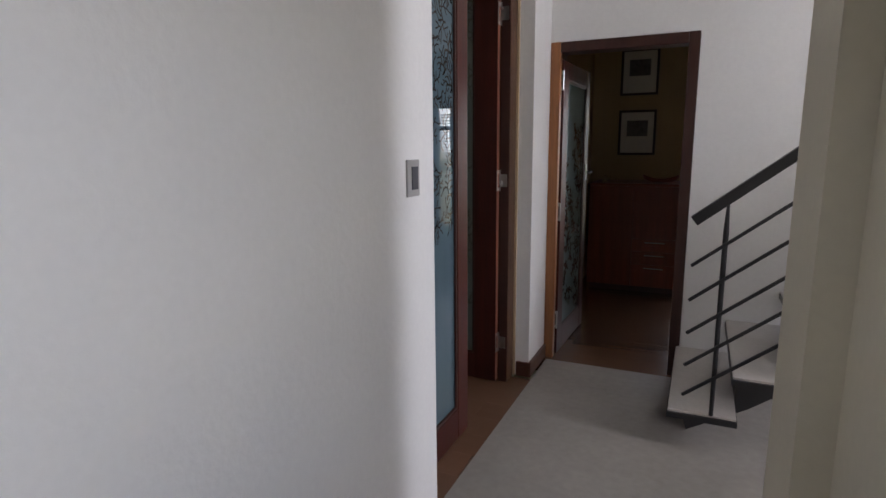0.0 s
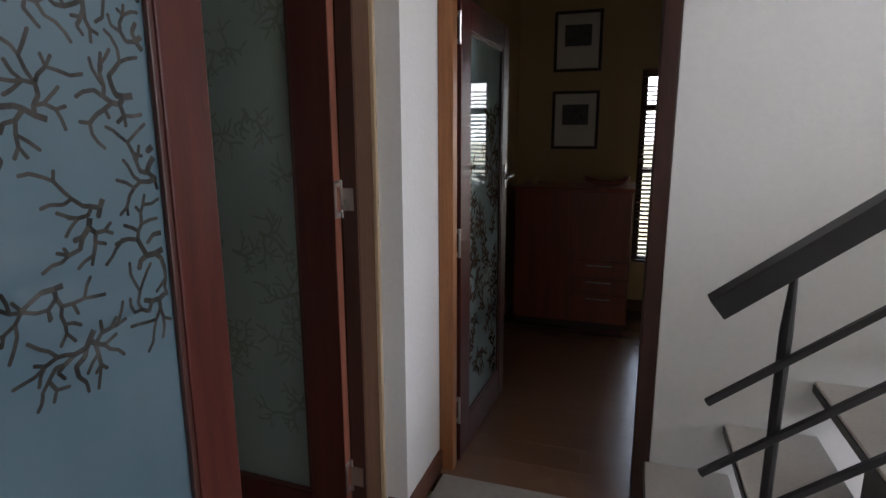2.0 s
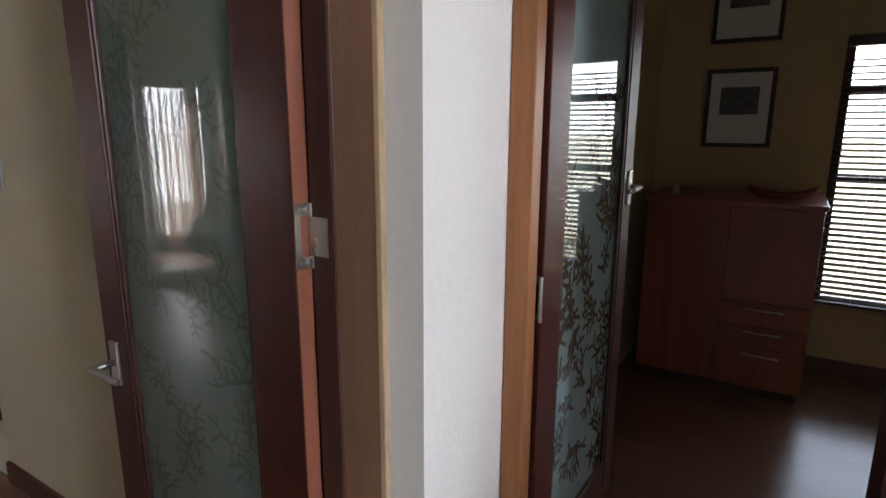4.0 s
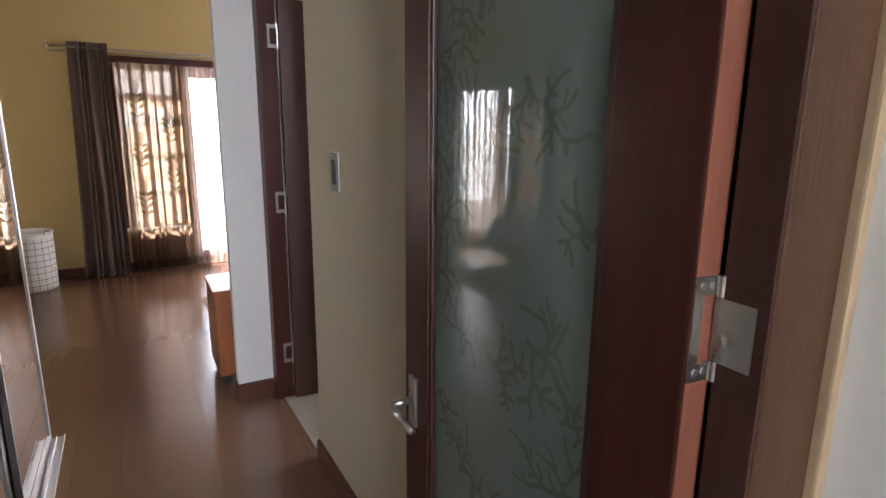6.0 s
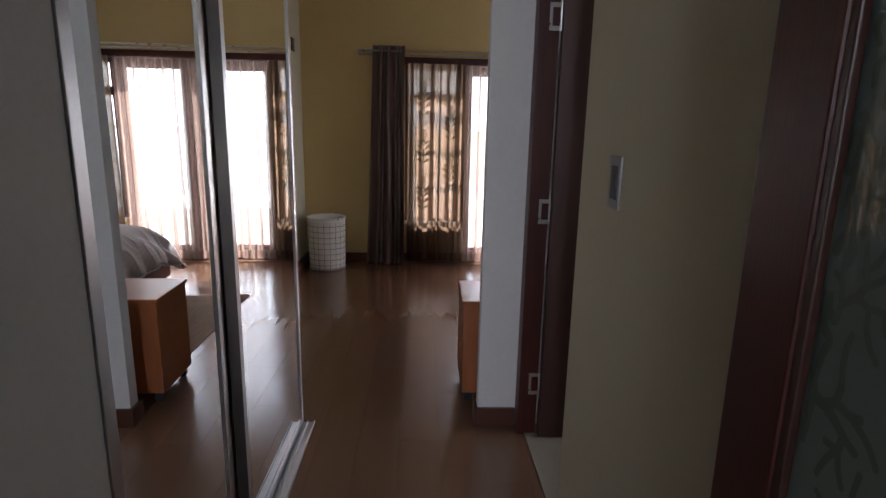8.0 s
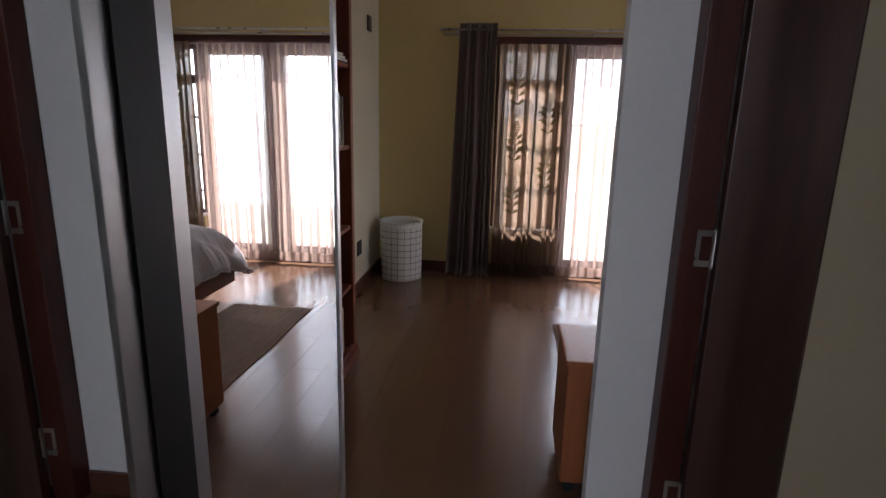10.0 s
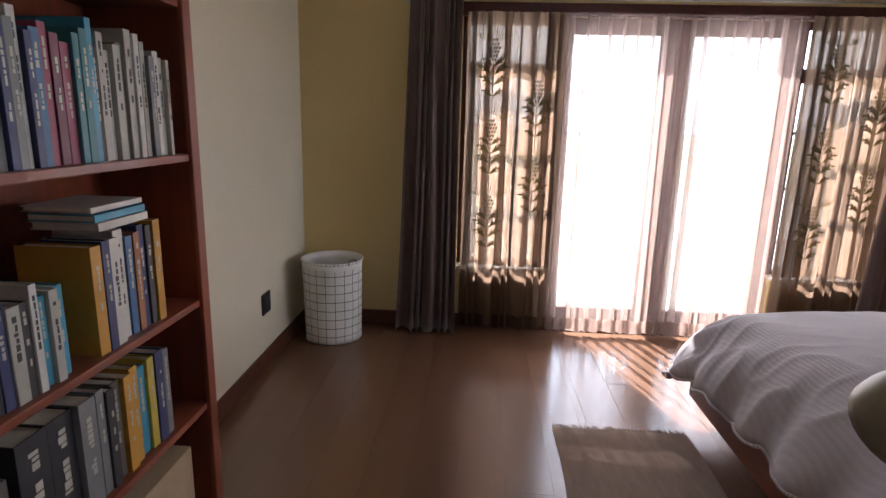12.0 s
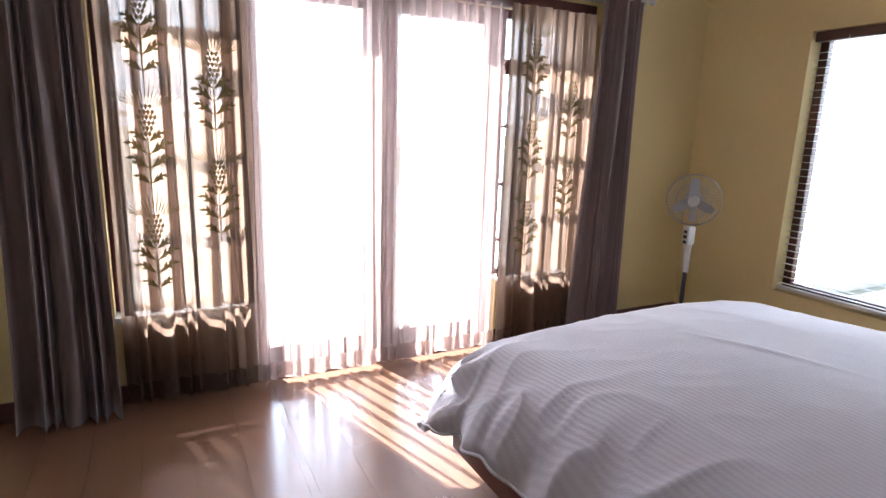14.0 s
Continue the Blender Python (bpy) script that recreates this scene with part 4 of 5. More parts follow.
dv = tagged(new("duvet"), "pale grey-mauve striped duvet spread over the bed", "duvet")
bm = duvet_mesh()
hem = bmesh.new()
edge = [e for e in bm.edges if e.is_boundary and max(v.co.x for v in e.verts) < -3.45]
for e in edge[::2] + edge[1::2]:
    a, b = e.verts[0].co, e.verts[1].co
    rod(hem, a, b + (b - a) * 0.15, 0.006, seg=6)
cover = part("cover", bm, LINEN, dv, smooth=True)
sm = cover.modifiers.new("thickness", "SOLIDIFY")
sm.thickness, sm.offset = 0.03, -1
part("piped_hem", hem, LINEN, dv, "corded hem of the duvet", smooth=True)


def pillow_mesh(w, d, h):
    bm = bmesh.new()
    n = 20
    for s in (1, -1):
        rows = []
        for j in range(n + 1):
            row = []
            for i in range(n + 1):
                a, b = -1 + 2 * i / n, -1 + 2 * j / n
                z = s * h / 2 * ((1 - a ** 4) * (1 - b ** 4)) ** 0.6
                row.append(bm.verts.new((a * w / 2 * (1 - 0.06 * b * b), b * d / 2 * (1 - 0.06 * a * a), z)))
            rows.append(row)
        for p, q in zip(rows, rows[1:]):
            for i in range(n):
                fs = (p[i], p[i + 1], q[i + 1], q[i])
                bm.faces.new(fs if s > 0 else fs[::-1])
    bmesh.ops.remove_doubles(bm, verts=bm.verts, dist=1e-4)
    return bm


for y in (4.82, 5.55):
    pl = tagged(link("pillow", pillow_mesh(0.45, 0.68, 0.17), PILLOW, True), "plump olive-brown pillow at the bed head", "pillow", "pillows")
    pl.matrix_basis = pose(-3.30, y, 0.73, 0, 28, 0)

rug = thing("rug", "flat woven brown rug with fringed ends beside the bed", "rug")
RX0, RX1, RY0, RY1 = -4.93, -3.62, 3.72, 4.34
bm = bmesh.new()
bmesh.ops.create_grid(bm, x_segments=60, y_segments=28, size=0.5)
for v in bm.verts:
    x, y = v.co.x + 0.5, v.co.y + 0.5
    v.co = Vector((RX0 + (RX1 - RX0) * x, RY0 + (RY1 - RY0) * y + 0.006 * math.sin(9 * x), 0.007 + 0.003 * noise.noise(Vector((x * 5, y * 5, 0)))))
r = part("weave", bm, RUGM, rug)
sm = r.modifiers.new("thickness", "SOLIDIFY")
sm.thickness = 0.005
for xe, s in ((RX0, -1), (RX1, 1)):
    bm = bmesh.new()
    rnd = random.Random(5)
    for i in range(62):
        y = RY0 + 0.005 + (RY1 - RY0 - 0.01) * i / 61
        rod(bm, (xe, y, 0.006), (xe + s * rnd.uniform(0.025, 0.045), y + rnd.uniform(-0.012, 0.012), 0.003), 0.0028, 0.0016, seg=5)
    part("fringe", bm, RUGM, rug, "knotted tassel fringe")

# laundry basket
bk = thing("laundry_basket", "round white canvas laundry basket with a black grid", "basket", (-5.95, 2.42, 0))
BR, BH = 0.188, 0.525


def basket_pt(a, z, r_add=0.0):
    r = BR * (0.96 + 0.05 * z / BH) + 0.006 * noise.noise(Vector((math.cos(a) * 2, math.sin(a) * 2, z * 5))) + r_add
    return Vector((r * math.cos(a), r * math.sin(a), z))


bm = bmesh.new()
NA, NZ = 48, 14
outer = [[bm.verts.new(basket_pt(2 * math.pi * i / NA, 0.004 + (BH - 0.004) * j / NZ)) for i in range(NA)] for j in range(NZ + 1)]
inner = [[bm.verts.new(basket_pt(2 * math.pi * i / NA, 0.02 + (BH - 0.02) * j / NZ, -0.012)) for i in range(NA)] for j in range(NZ + 1)]
for g, fl in ((outer, False), (inner, True)):
    for p, q in zip(g, g[1:]):
        for i in range(NA):
            k = (i + 1) % NA
            bm.faces.new((p[i], q[i], q[k], p[k]) if fl else (p[i], p[k], q[k], q[i]))
for i in range(NA):
    k = (i + 1) % NA
    bm.faces.new((outer[-1][i], outer[-1][k], inner[-1][k], inner[-1][i]))
bm.faces.new(outer[0][::-1])
bm.faces.new(inner[0])
part("body", bm, BASKET, bk, smooth=True)
for j in range(1, 9):
    bm = bmesh.new()
    z = BH * j / 9.3
    for i in range(NA):
        a, b = 2 * math.pi * i / NA, 2 * math.pi * (i + 1) / NA
        vs = [bm.verts.new(basket_pt(t, z + dz, 0.0015)) for t, dz in ((a, -0.002), (b, -0.002), (b, 0.002), (a, 0.002))]
        bm.faces.new(vs)
    part("grid_line", bm, BASKET_LINE, bk)
for i in range(20):
    bm = bmesh.new()
    a = 2 * math.pi * i / 20
    for j in range(NZ - 1):
        z, z2 = 0.01 + (BH - 0.05) * j / (NZ - 1), 0.01 + (BH - 0.05) * (j + 1) / (NZ - 1)
        vs = [bm.verts.new(basket_pt(a + da, zz, 0.0015)) for da, zz in ((-0.009, z), (0.009, z), (0.009, z2), (-0.009, z2))]
        bm.faces.new(vs)
    part("grid_line", bm, BASKET_LINE, bk)
bm = bmesh.new()
for i in range(NA):
    a, b = 2 * math.pi * i / NA, 2 * math.pi * (i + 1) / NA
    rod(bm, basket_pt(a, BH), basket_pt(b, BH), 0.008, seg=8)
part("rolled_rim", bm, BASKET, bk, smooth=True)
bm = bmesh.new()
for i in range(10):
    a, b = math.pi * i / 10, math.pi * (i + 1) / 10
    c = Vector((BR * 0.6, BR * 0.82, BH - 0.01))
    rod(bm, c + Vector((0.03 * math.cos(a), -0.02 * math.cos(a), 0.035 * math.sin(a))), c + Vector((0.03 * math.cos(b), -0.02 * math.cos(b), 0.035 * math.sin(b))), 0.003, seg=6)
part("loop_handle", bm, SKIRT, bk)

# ---- stairs ----
st = thing("staircase", "open stair with pale treads on a black steel saw-tooth frame", "staircase")
SX, SG, SR, SY0, SYF = 0.865, 0.272, 0.2085, 3.362, 4.325
for i in range(11):
    x, z = SX + SG * i, 0.205 + SR * i
    part("tread", boxes((x, x + SG + 0.03, SY0 + 0.01, SYF, z - 0.012, z), bevel=0.003), TREAD, st)
    part("tread_tray", boxes((x - 0.004, x + SG + 0.034, SY0, SYF, z - 0.04, z - 0.0125)), STEEL_BLACK, st)
bm = bmesh.new()
tops, lows = [], []
for i in range(11):
    x, z = SX + SG * i, 0.205 + SR * i - 0.041
    tops += [(x + 0.03, z), (x + SG + 0.03, z)]
    lows.append((x + 0.09, max(0.0, z - SR)))
lows.append((SX + SG * 11 + 0.03, 0.205 + SR * 10 - 0.15))
outline = tops + lows[::-1]
for y in (3.60, 3.92):
    vs = [bm.verts.new((p[0], y, p[1])) for p in outline]
    bm.faces.new(vs if y < 3.7 else vs[::-1])
bm.verts.ensure_lookup_table()
n = len(outline)
for k in range(n):
    q = (k + 1) % n
    bm.faces.new((bm.verts[k], bm.verts[n + k], bm.verts[n + q], bm.verts[q]))
part("stringer", bm, STEEL_BLACK, st, "black steel saw-tooth spine")
ry = 3.355
SL = 0.80
hr = thing("stair_railing", "black steel stair railing with sloping bars", "railing")


def sloped(x0, z0, x1, half_w, half_h):
    bm = bmesh.new()
    ln = math.hypot(x1 - x0, SL * (x1 - x0))
    box(bm, 0, ln, -half_w, half_w, -half_h, half_h, bevel=0.003)
    bmesh.ops.transform(bm, matrix=Matrix.Translation((x0, ry, z0)) @ Matrix.Rotation(-math.atan(SL), 4, "Y"), verts=bm.verts)
    return bm


part("handrail", sloped(0.925, 1.137, 3.6, 0.028, 0.023), STEEL_BLACK, hr)
for z in (0.928, 0.764, 0.604, 0.445, 0.295):
    part("bar", sloped(0.925, z, 3.6, 0.0075, 0.0075), STEEL_BLACK, hr)
for k in (0, 4, 8):
    x = 1.058 + SG * k
    zb = 0.205 + SR * k
    zt = 1.137 + SL * (x - 0.925) - 0.02
    bm = bmesh.new()
    rod(bm, (x, ry + 0.02, zb), (x, ry + 0.012, zt - 0.13), 0.0105, 0.0125, seg=10)
    rod(bm, (x, ry + 0.012, zt - 0.13), (x, ry, zt), 0.0125, 0.006, seg=10)
    part("post", bm, STEEL_BLACK, hr)

# ---- study ----
cb = thing("study_cabinet", "dark red-brown study cabinet with three drawers", "cabinet")
KX0, KX1, KY0, KY1, KZ = -0.09, 0.775, 6.426, 7.05, 1.10
part("body", boxes((KX0, KX1, KY0 + 0.02, KY1, 0.06, KZ - 0.025), bevel=0.003), REDWOOD, cb)
part("top", boxes((KX0 - 0.012, KX1 + 0.012, KY0 - 0.012, KY1, KZ - 0.025, KZ), bevel=0.004), REDWOOD_H, cb)
part("plinth", boxes((KX0 + 0.02, KX1 - 0.02, KY0 + 0.05, KY1, 0, 0.06)), DARKWOOD, cb)
part("door", boxes((KX0 + 0.004, 0.345, KY0, KY0 + 0.02, 0.065, KZ - 0.03), bevel=0.003), REDWOOD, cb)
for z0, z1 in ((0.065, 0.29), (0.294, 0.42), (0.424, 0.55), (0.554, KZ - 0.03)):
    dr = part("drawer", boxes((0.349, KX1 - 0.004, KY0, KY0 + 0.02, z0, z1), bevel=0.003), REDWOOD, cb)
    if z1 < 0.6:
        zz = z1 - 0.03
        bm = bmesh.new()
        rod(bm, (0.47, KY0 - 0.025, zz), (0.655, KY0 - 0.025, zz), 0.005)
        for x in (0.49, 0.635):
            rod(bm, (x, KY0 - 0.025, zz), (x, KY0 + 0.002, zz), 0.004)
        hd = link("handle", bm, CHROME, True)
        hd.parent = dr
for z0, lab in ((1.368, "black framed print with a pale mount"), (1.995, "black framed print with a pale mount")):
    pc = thing("framed_picture", lab, "picture", group="study pictures")
    x0, x1, z1, y = 0.085, 0.468, z0 + 0.475, SY1
    part("frame", boxes((x0, x0 + 0.025, y - 0.025, y - 0.001, z0, z1), (x1 - 0.025, x1, y - 0.025, y - 0.001, z0, z1), (x0 + 0.025, x1 - 0.025, y - 0.025, y - 0.001, z0, z0 + 0.025), (x0 + 0.025, x1 - 0.025, y - 0.025, y - 0.001, z1 - 0.025, z1), bevel=0.004), FRAMEM, pc)
    part("mount", boxes((x0 + 0.022, x1 - 0.022, y - 0.012, y - 0.004, z0 + 0.022, z1 - 0.022)), MOUNT, pc)
    part("print", boxes((x0 + 0.085, x1 - 0.085, y - 0.0155, y - 0.012, z0 + 0.2, z1 - 0.11)), PRINT, pc)

# ---- fittings ----


def plate(name, label, at, turn, w=0.075, h=0.12):
    s = thing(name, label, "switch", at, turn)
    part("plate", boxes((-w / 2, w / 2, -0.008, 0, -h / 2, h / 2), bevel=0.003), SWITCH_GREY, s)
    part("rocker", boxes((-w / 5, w / 3.2, -0.0115, -0.008, -h / 3.2, h / 3.2), bevel=0.0015), SWITCH_DARK, s)


plate("light_switch", "grey light switch with a dark rocker", (0.09, 2.197, 1.38), 90, 0.082, 0.118)
plate("light_switch", "grey light switch with a dark rocker", (-1.745, 3.90, 1.332), 0, 0.085, 0.14)
for x, z in ((-5.48, 0.368), (-5.88, 2.175)):
    s = thing("wall_outlet", "dark bronze wall outlet plate", "outlet", (x, YL, z), 180)
    part("plate", boxes((-0.06, 0.06, -0.01, 0, -0.06, 0.06), bevel=0.003), OUTLET, s)
    part("insert", boxes((-0.035, 0.035, -0.013, -0.01, -0.035, 0.035), bevel=0.002), SWITCH_DARK, s)

# ---- books ----
HUES = ((0.30, 0.05, 0.10), (0.05, 0.13, 0.28), (0.04, 0.20, 0.22), (0.33, 0.12, 0.04), (0.10, 0.16, 0.09), (0.60, 0.58, 0.53), (0.03, 0.03, 0.035), (0.16, 0.03, 0.06), (0.20, 0.20, 0.20), (0.45, 0.42, 0.36), (0.55, 0.27, 0.03), (0.05, 0.30, 0.45), (0.03, 0.04, 0.13), (0.55, 0.42, 0.06), (0.36, 0.22, 0.42), (0.14, 0.12, 0.10))
HUE_NAMES = ("crimson", "blue", "teal", "rust-brown", "dark green", "white", "black", "maroon", "grey", "beige", "orange", "sky-blue", "navy", "yellow", "lilac", "dark brown")
COVERS = [mat("cover_" + n.replace("-", "_").replace(" ", "_"), tuple(0.85 * q for q in c), 0.45, scale=14, vary=0.12, bump=0.05) for n, c in zip(HUE_NAMES, HUES)]
INK = mat("spine_print", (0.42, 0.39, 0.32), 0.5, vary=0.1)


rnd_ink = random.Random(8)


def book(x, z, w, h, d, hue, lean=0.0, front=2.455, flat=False, mark=True):
    """An upright book with spine towards the room: cover boards, pages and a spine print."""
    b = thing("book", ("%s book lying flat on a shelf" if flat else "%s book standing on a bookcase shelf") % HUE_NAMES[hue], "book", (x, front, z), 0, "books in the bookcase")
    e = 0.0025
    ring = ((0, -0.001), (0.001, 0), (w - 0.001, 0), (w, -0.001), (w, -d), (w - e, -d), (w - e, -0.004), (e, -0.004), (e, -d), (0, -d))
    bm = bmesh.new()
    lo, hi = ([bm.verts.new((a, c, q)) for a, c in ring] for q in (0, h))
    bm.faces.new(lo)
    bm.faces.new(hi[::-1])
    for i in range(len(ring)):
        k = (i + 1) % len(ring)
        bm.faces.new((lo[i], hi[i], hi[k], lo[k]))
    part("cover", bm, COVERS[hue], b)
    part("page_block", boxes((0.003, w - 0.003, -d + 0.004, -0.005, 0.004, h - 0.004)), PAPER, b)
    if mark:
        bars, q = [], h * rnd_ink.uniform(0.3, 0.5)
        while q < h * 0.88:
            ln = rnd_ink.uniform(0.006, 0.02)
            bars.append((w * 0.34, w * rnd_ink.uniform(0.52, 0.68), 0.0, 0.0006, q, q + ln))
            q += ln + rnd_ink.choice((0.003, 0.003, 0.004, 0.03))
        tagged(part("spine_print", boxes(*bars), INK if hue not in (5, 9) else COVERS[6], b), "small spine lettering", kind="stuff")
    if flat:
        b.matrix_basis = pose(x, front, z, 0, 90, 0)
    elif lean:
        b.matrix_basis = pose(x, front, z, 0, lean, 0)
    return b


rnd = random.Random(40)


def shelf_row(x0, x1, z, hmin, hmax, hues, wmin=0.016, wmax=0.034, back=0.0):
    """Books from x1 (towards the wardrobe) to x0, in the order of hues, repeated as needed."""
    x, i = x1, 0
    while x > x0 + 0.015:
        w = min(rnd.uniform(wmin, wmax), x - x0)
        h = rnd.uniform(hmin, hmax)
        book(x - w, z, w - 0.001, h, rnd.uniform(0.15, 0.2), hues[i % len(hues)], front=2.45 - back - rnd.uniform(0, 0.018))
        x -= w
        i += 1


shelf_row(-4.10, -3.02, 1.285, 0.255, 0.32, (9, 8, 5, 3, 1, 8, 4, 15, 11, 4, 2, 4, 8, 15, 5, 12, 7, 6, 2, 8, 12, 8, 5, 12, 1, 0, 7, 0, 2, 2, 11, 6, 9, 5, 9, 15, 9, 5, 8, 9, 8, 5, 9), 0.021, 0.029)
shelf_row(-3.63, -3.02, 0.83, 0.19, 0.24, (11, 5, 8, 9, 6, 12, 9, 6, 5, 11, 9), 0.02, 0.034)
shelf_row(-3.99, -3.70, 0.83, 0.26, 0.29, (10, 12, 5, 5, 1, 3, 12, 6), 0.026, 0.04)
for k, (hue, w) in enumerate(((5, 0.02), (11, 0.018), (5, 0.014))):
    book(-3.95 + 0.01 * k, 1.142 + 0.001 + sum((0.021, 0.019, 0.0)[:k]), w, 0.20, 0.17, hue, front=2.44, flat=True, mark=False)
shelf_row(-3.42, -3.02, 0.475, 0.2, 0.26, (5, 5, 13, 0, 0, 15, 11), 0.022, 0.04)
shelf_row(-3.66, -3.44, 0.475, 0.27, 0.28, (6, 6, 8), 0.06, 0.09)
shelf_row(-3.98, -3.67, 0.475, 0.25, 0.29, (8, 6, 15, 10, 10, 11, 13, 12), 0.028, 0.045)
shelf_row(-3.74, -3.05, 0.075, 0.22, 0.3, (1, 12, 14, 14, 8, 14), 0.03, 0.06)
bx = tagged(link("cardboard_box", boxes((-4.08, -3.79, 2.25, 2.435, 0.075, 0.355), bevel=0.003), CARD), "plain tan cardboard box on the lowest shelf", "box")
for k in range(3):
    mg = thing("magazine", "grey magazine lying flat on the upper shelf", "magazine", (-4.08 + 0.006 * k, 2.19, 1.715 + 0.016 * k), 0, "stack of magazines")
    part("cover", boxes((0, 0.30, 0, 0.295 - 0.01 * k, 0, 0.003), (0, 0.30, 0, 0.295 - 0.01 * k, 0.012, 0.015), bevel=0.0006), COVERS[8], mg)
    part("page_block", boxes((0.003, 0.297, 0.003, 0.29 - 0.01 * k, 0.0031, 0.0119)), PAPER, mg)
shelf_row(-3.72, -3.02, 1.715, 0.2, 0.28, (5, 8, 9, 6, 5, 13, 8), 0.016, 0.03, 0.05)

# ---- pedestal fan ----
fan = thing("pedestal_fan", "white pedestal fan with a round wire guard", "fan", (-5.74, 6.42, 0))
bm = bmesh.new()
rod(bm, (0, 0, 0), (0, 0, 0.03), 0.2, 0.17, seg=32)
part("base", bm, FAN_PALE, fan, smooth=False)
bm = bmesh.new()
rod(bm, (0, 0, 0.03), (0, 0, 0.52), 0.014)
part("lower_pole", bm, STEEL_BLACK, fan, "dark steel pole")
bm = bmesh.new()
rod(bm, (0, 0, 0.5), (0, 0, 0.74), 0.019, 0.022)
part("upper_pole", bm, FAN_PALE, fan)
bm = boxes((-0.024, 0.024, -0.036, 0.024, 0.68, 0.80), bevel=0.01)
ctl = part("control_box", bm, FAN_PALE, fan)
for k in range(3):
    bm = boxes((-0.012, 0.012, -0.041, -0.036, 0.69 + 0.033 * k, 0.708 + 0.033 * k), bevel=0.002)
    bt = link("button", bm, RUBBER)
    bt.parent = ctl
bm = bmesh.new()
AIM = pose(0, 0, 0.965, 4, 0, 38) @ Matrix.Scale(0.8, 4)
rod(bm, (0, 0.03, 0), (0, 0.16, 0), 0.06, 0.045, seg=20)
box(bm, -0.02, 0.02, 0.05, 0.1, -0.19, -0.04, bevel=0.006)
bmesh.ops.transform(bm, matrix=AIM, verts=bm.verts)
part("motor", bm, FAN_PALE, fan, smooth=False)
for k in range(3):
    bm = bmesh.new()
    rows = []
    for j in range(7):
        r = 0.03 + 0.14 * j / 6
        wd2 = 0.028 + 0.05 * math.sin(math.pi * (0.2 + 0.65 * j / 6))
        rows.append([bm.verts.new((r * math.cos(a), -0.01 - 0.012 * s, r * math.sin(a))) for s, a in ((-1, -wd2 / r * 0.5), (0, 0), (1, wd2 / r * 0.5))])
    for p, q in zip(rows, rows[1:]):
        for i in range(2):
            bm.faces.new((p[i], p[i + 1], q[i + 1], q[i]))
    bmesh.ops.transform(bm, matrix=AIM @ Matrix.Rotation(2 * math.pi * k / 3 + 0.5, 4, "Y"), verts=bm.verts)
    part("blade", bm, FAN_GREY, fan, "translucent grey blade", smooth=True)
for yy in (-0.055, 0.03):
    bm = bmesh.new()
    for ring, n in ((0.2, 40), (0.13, 28), (0.07, 20)):
        yo = yy * (1.0 if ring < 0.19 else 0.2)
        for i in range(n):
            a, b = 2 * math.pi * i / n, 2 * math.pi * (i + 1) / n
            rod(bm, (ring * math.cos(a), yo, ring * math.sin(a)), (ring * math.cos(b), yo, ring * math.sin(b)), 0.004 if ring > 0.19 else 0.0016, seg=5)
    for i in range(44):
        a = 2 * math.pi * i / 44
        rod(bm, (0.04 * math.cos(a), yy, 0.04 * math.sin(a)), (0.13 * math.cos(a), yy, 0.13 * math.sin(a)), 0.0012, seg=4)
        rod(bm, (0.13 * math.cos(a), yy, 0.13 * math.sin(a)), (0.2 * math.cos(a), yy * 0.2, 0.2 * math.sin(a)), 0.0012, seg=4)
    bmesh.ops.transform(bm, matrix=AIM, verts=bm.verts)
    part("wire_guard", bm, FAN_GREY, fan)
bm = bmesh.new()
rod(bm, (0, -0.066, 0), (0, -0.052, 0), 0.04, 0.043, seg=24)
bmesh.ops.transform(bm, matrix=AIM, verts=bm.verts)
part("hub_cap", bm, FAN_PALE, fan, "white round hub cap")

# ---- small things ----
bowl = thing("wooden_bowl", "long boat-shaped wooden bowl on the study cabinet", "bowl", (0.57, 6.62, 1.10))
bm = bmesh.new()
rows = []
for i in range(17):
    u = -1 + 2 * i / 16
    w = 0.06 * math.sqrt(max(0.0, 1 - u * u)) + 0.002
    zt, zb = 0.035 + 0.045 * u * u, 0.004 + 0.05 * u ** 4
    rows.append([bm.verts.new((0.17 * u, w * math.sin(t), zb + (zt - zb) * (1 - math.cos(t)))) for t in (-1.57, -1.0, -0.5, 0, 0.5, 1.0, 1.57)])
for p, q in zip(rows, rows[1:]):
    for k in range(6):
        bm.faces.new((p[k], p[k + 1], q[k + 1], q[k]))
b = part("hull", bm, REDWOOD_H, bowl, smooth=True)
sm = b.modifiers.new("thickness", "SOLIDIFY")
sm.thickness = 0.006
orn = thing("ornament", "small pale carved ornament on the study cabinet", "ornament", (0.03, 6.6, 1.10))
bm = boxes((-0.022, 0.022, -0.016, 0.016, 0, 0.012), bevel=0.003)
part("foot", bm, CARD, orn)
bm = bmesh.new()
bmesh.ops.create_icosphere(bm, subdivisions=2, radius=0.03, matrix=Matrix.Translation((0, 0, 0.04)) @ Matrix.Diagonal((0.8, 0.6, 1.1, 1)))
for v in bm.verts:
    v.co += v.co.normalized() * 0.006 * noise.noise(v.co * 40)
part("figure_block", bm, CARD, orn, smooth=True)
OLIVE_METAL = mat("olive_bronze_metal", (0.19, 0.155, 0.095), 0.45, 0.3, scale=14, vary=0.15, bump=0.05)
lamp_b = thing("bedside_lamp", "olive-bronze bedside lamp with a domed shade on the chest", "lamp", (-3.12, 4.02, HZ))
bm = bmesh.new()
rod(bm, (0, 0, 0), (0, 0, 0.018), 0.075, 0.068, seg=28)
part("base", bm, OLIVE_METAL, lamp_b)
bm = bmesh.new()
rod(bm, (0, 0, 0.018), (0, 0, 0.43), 0.008)
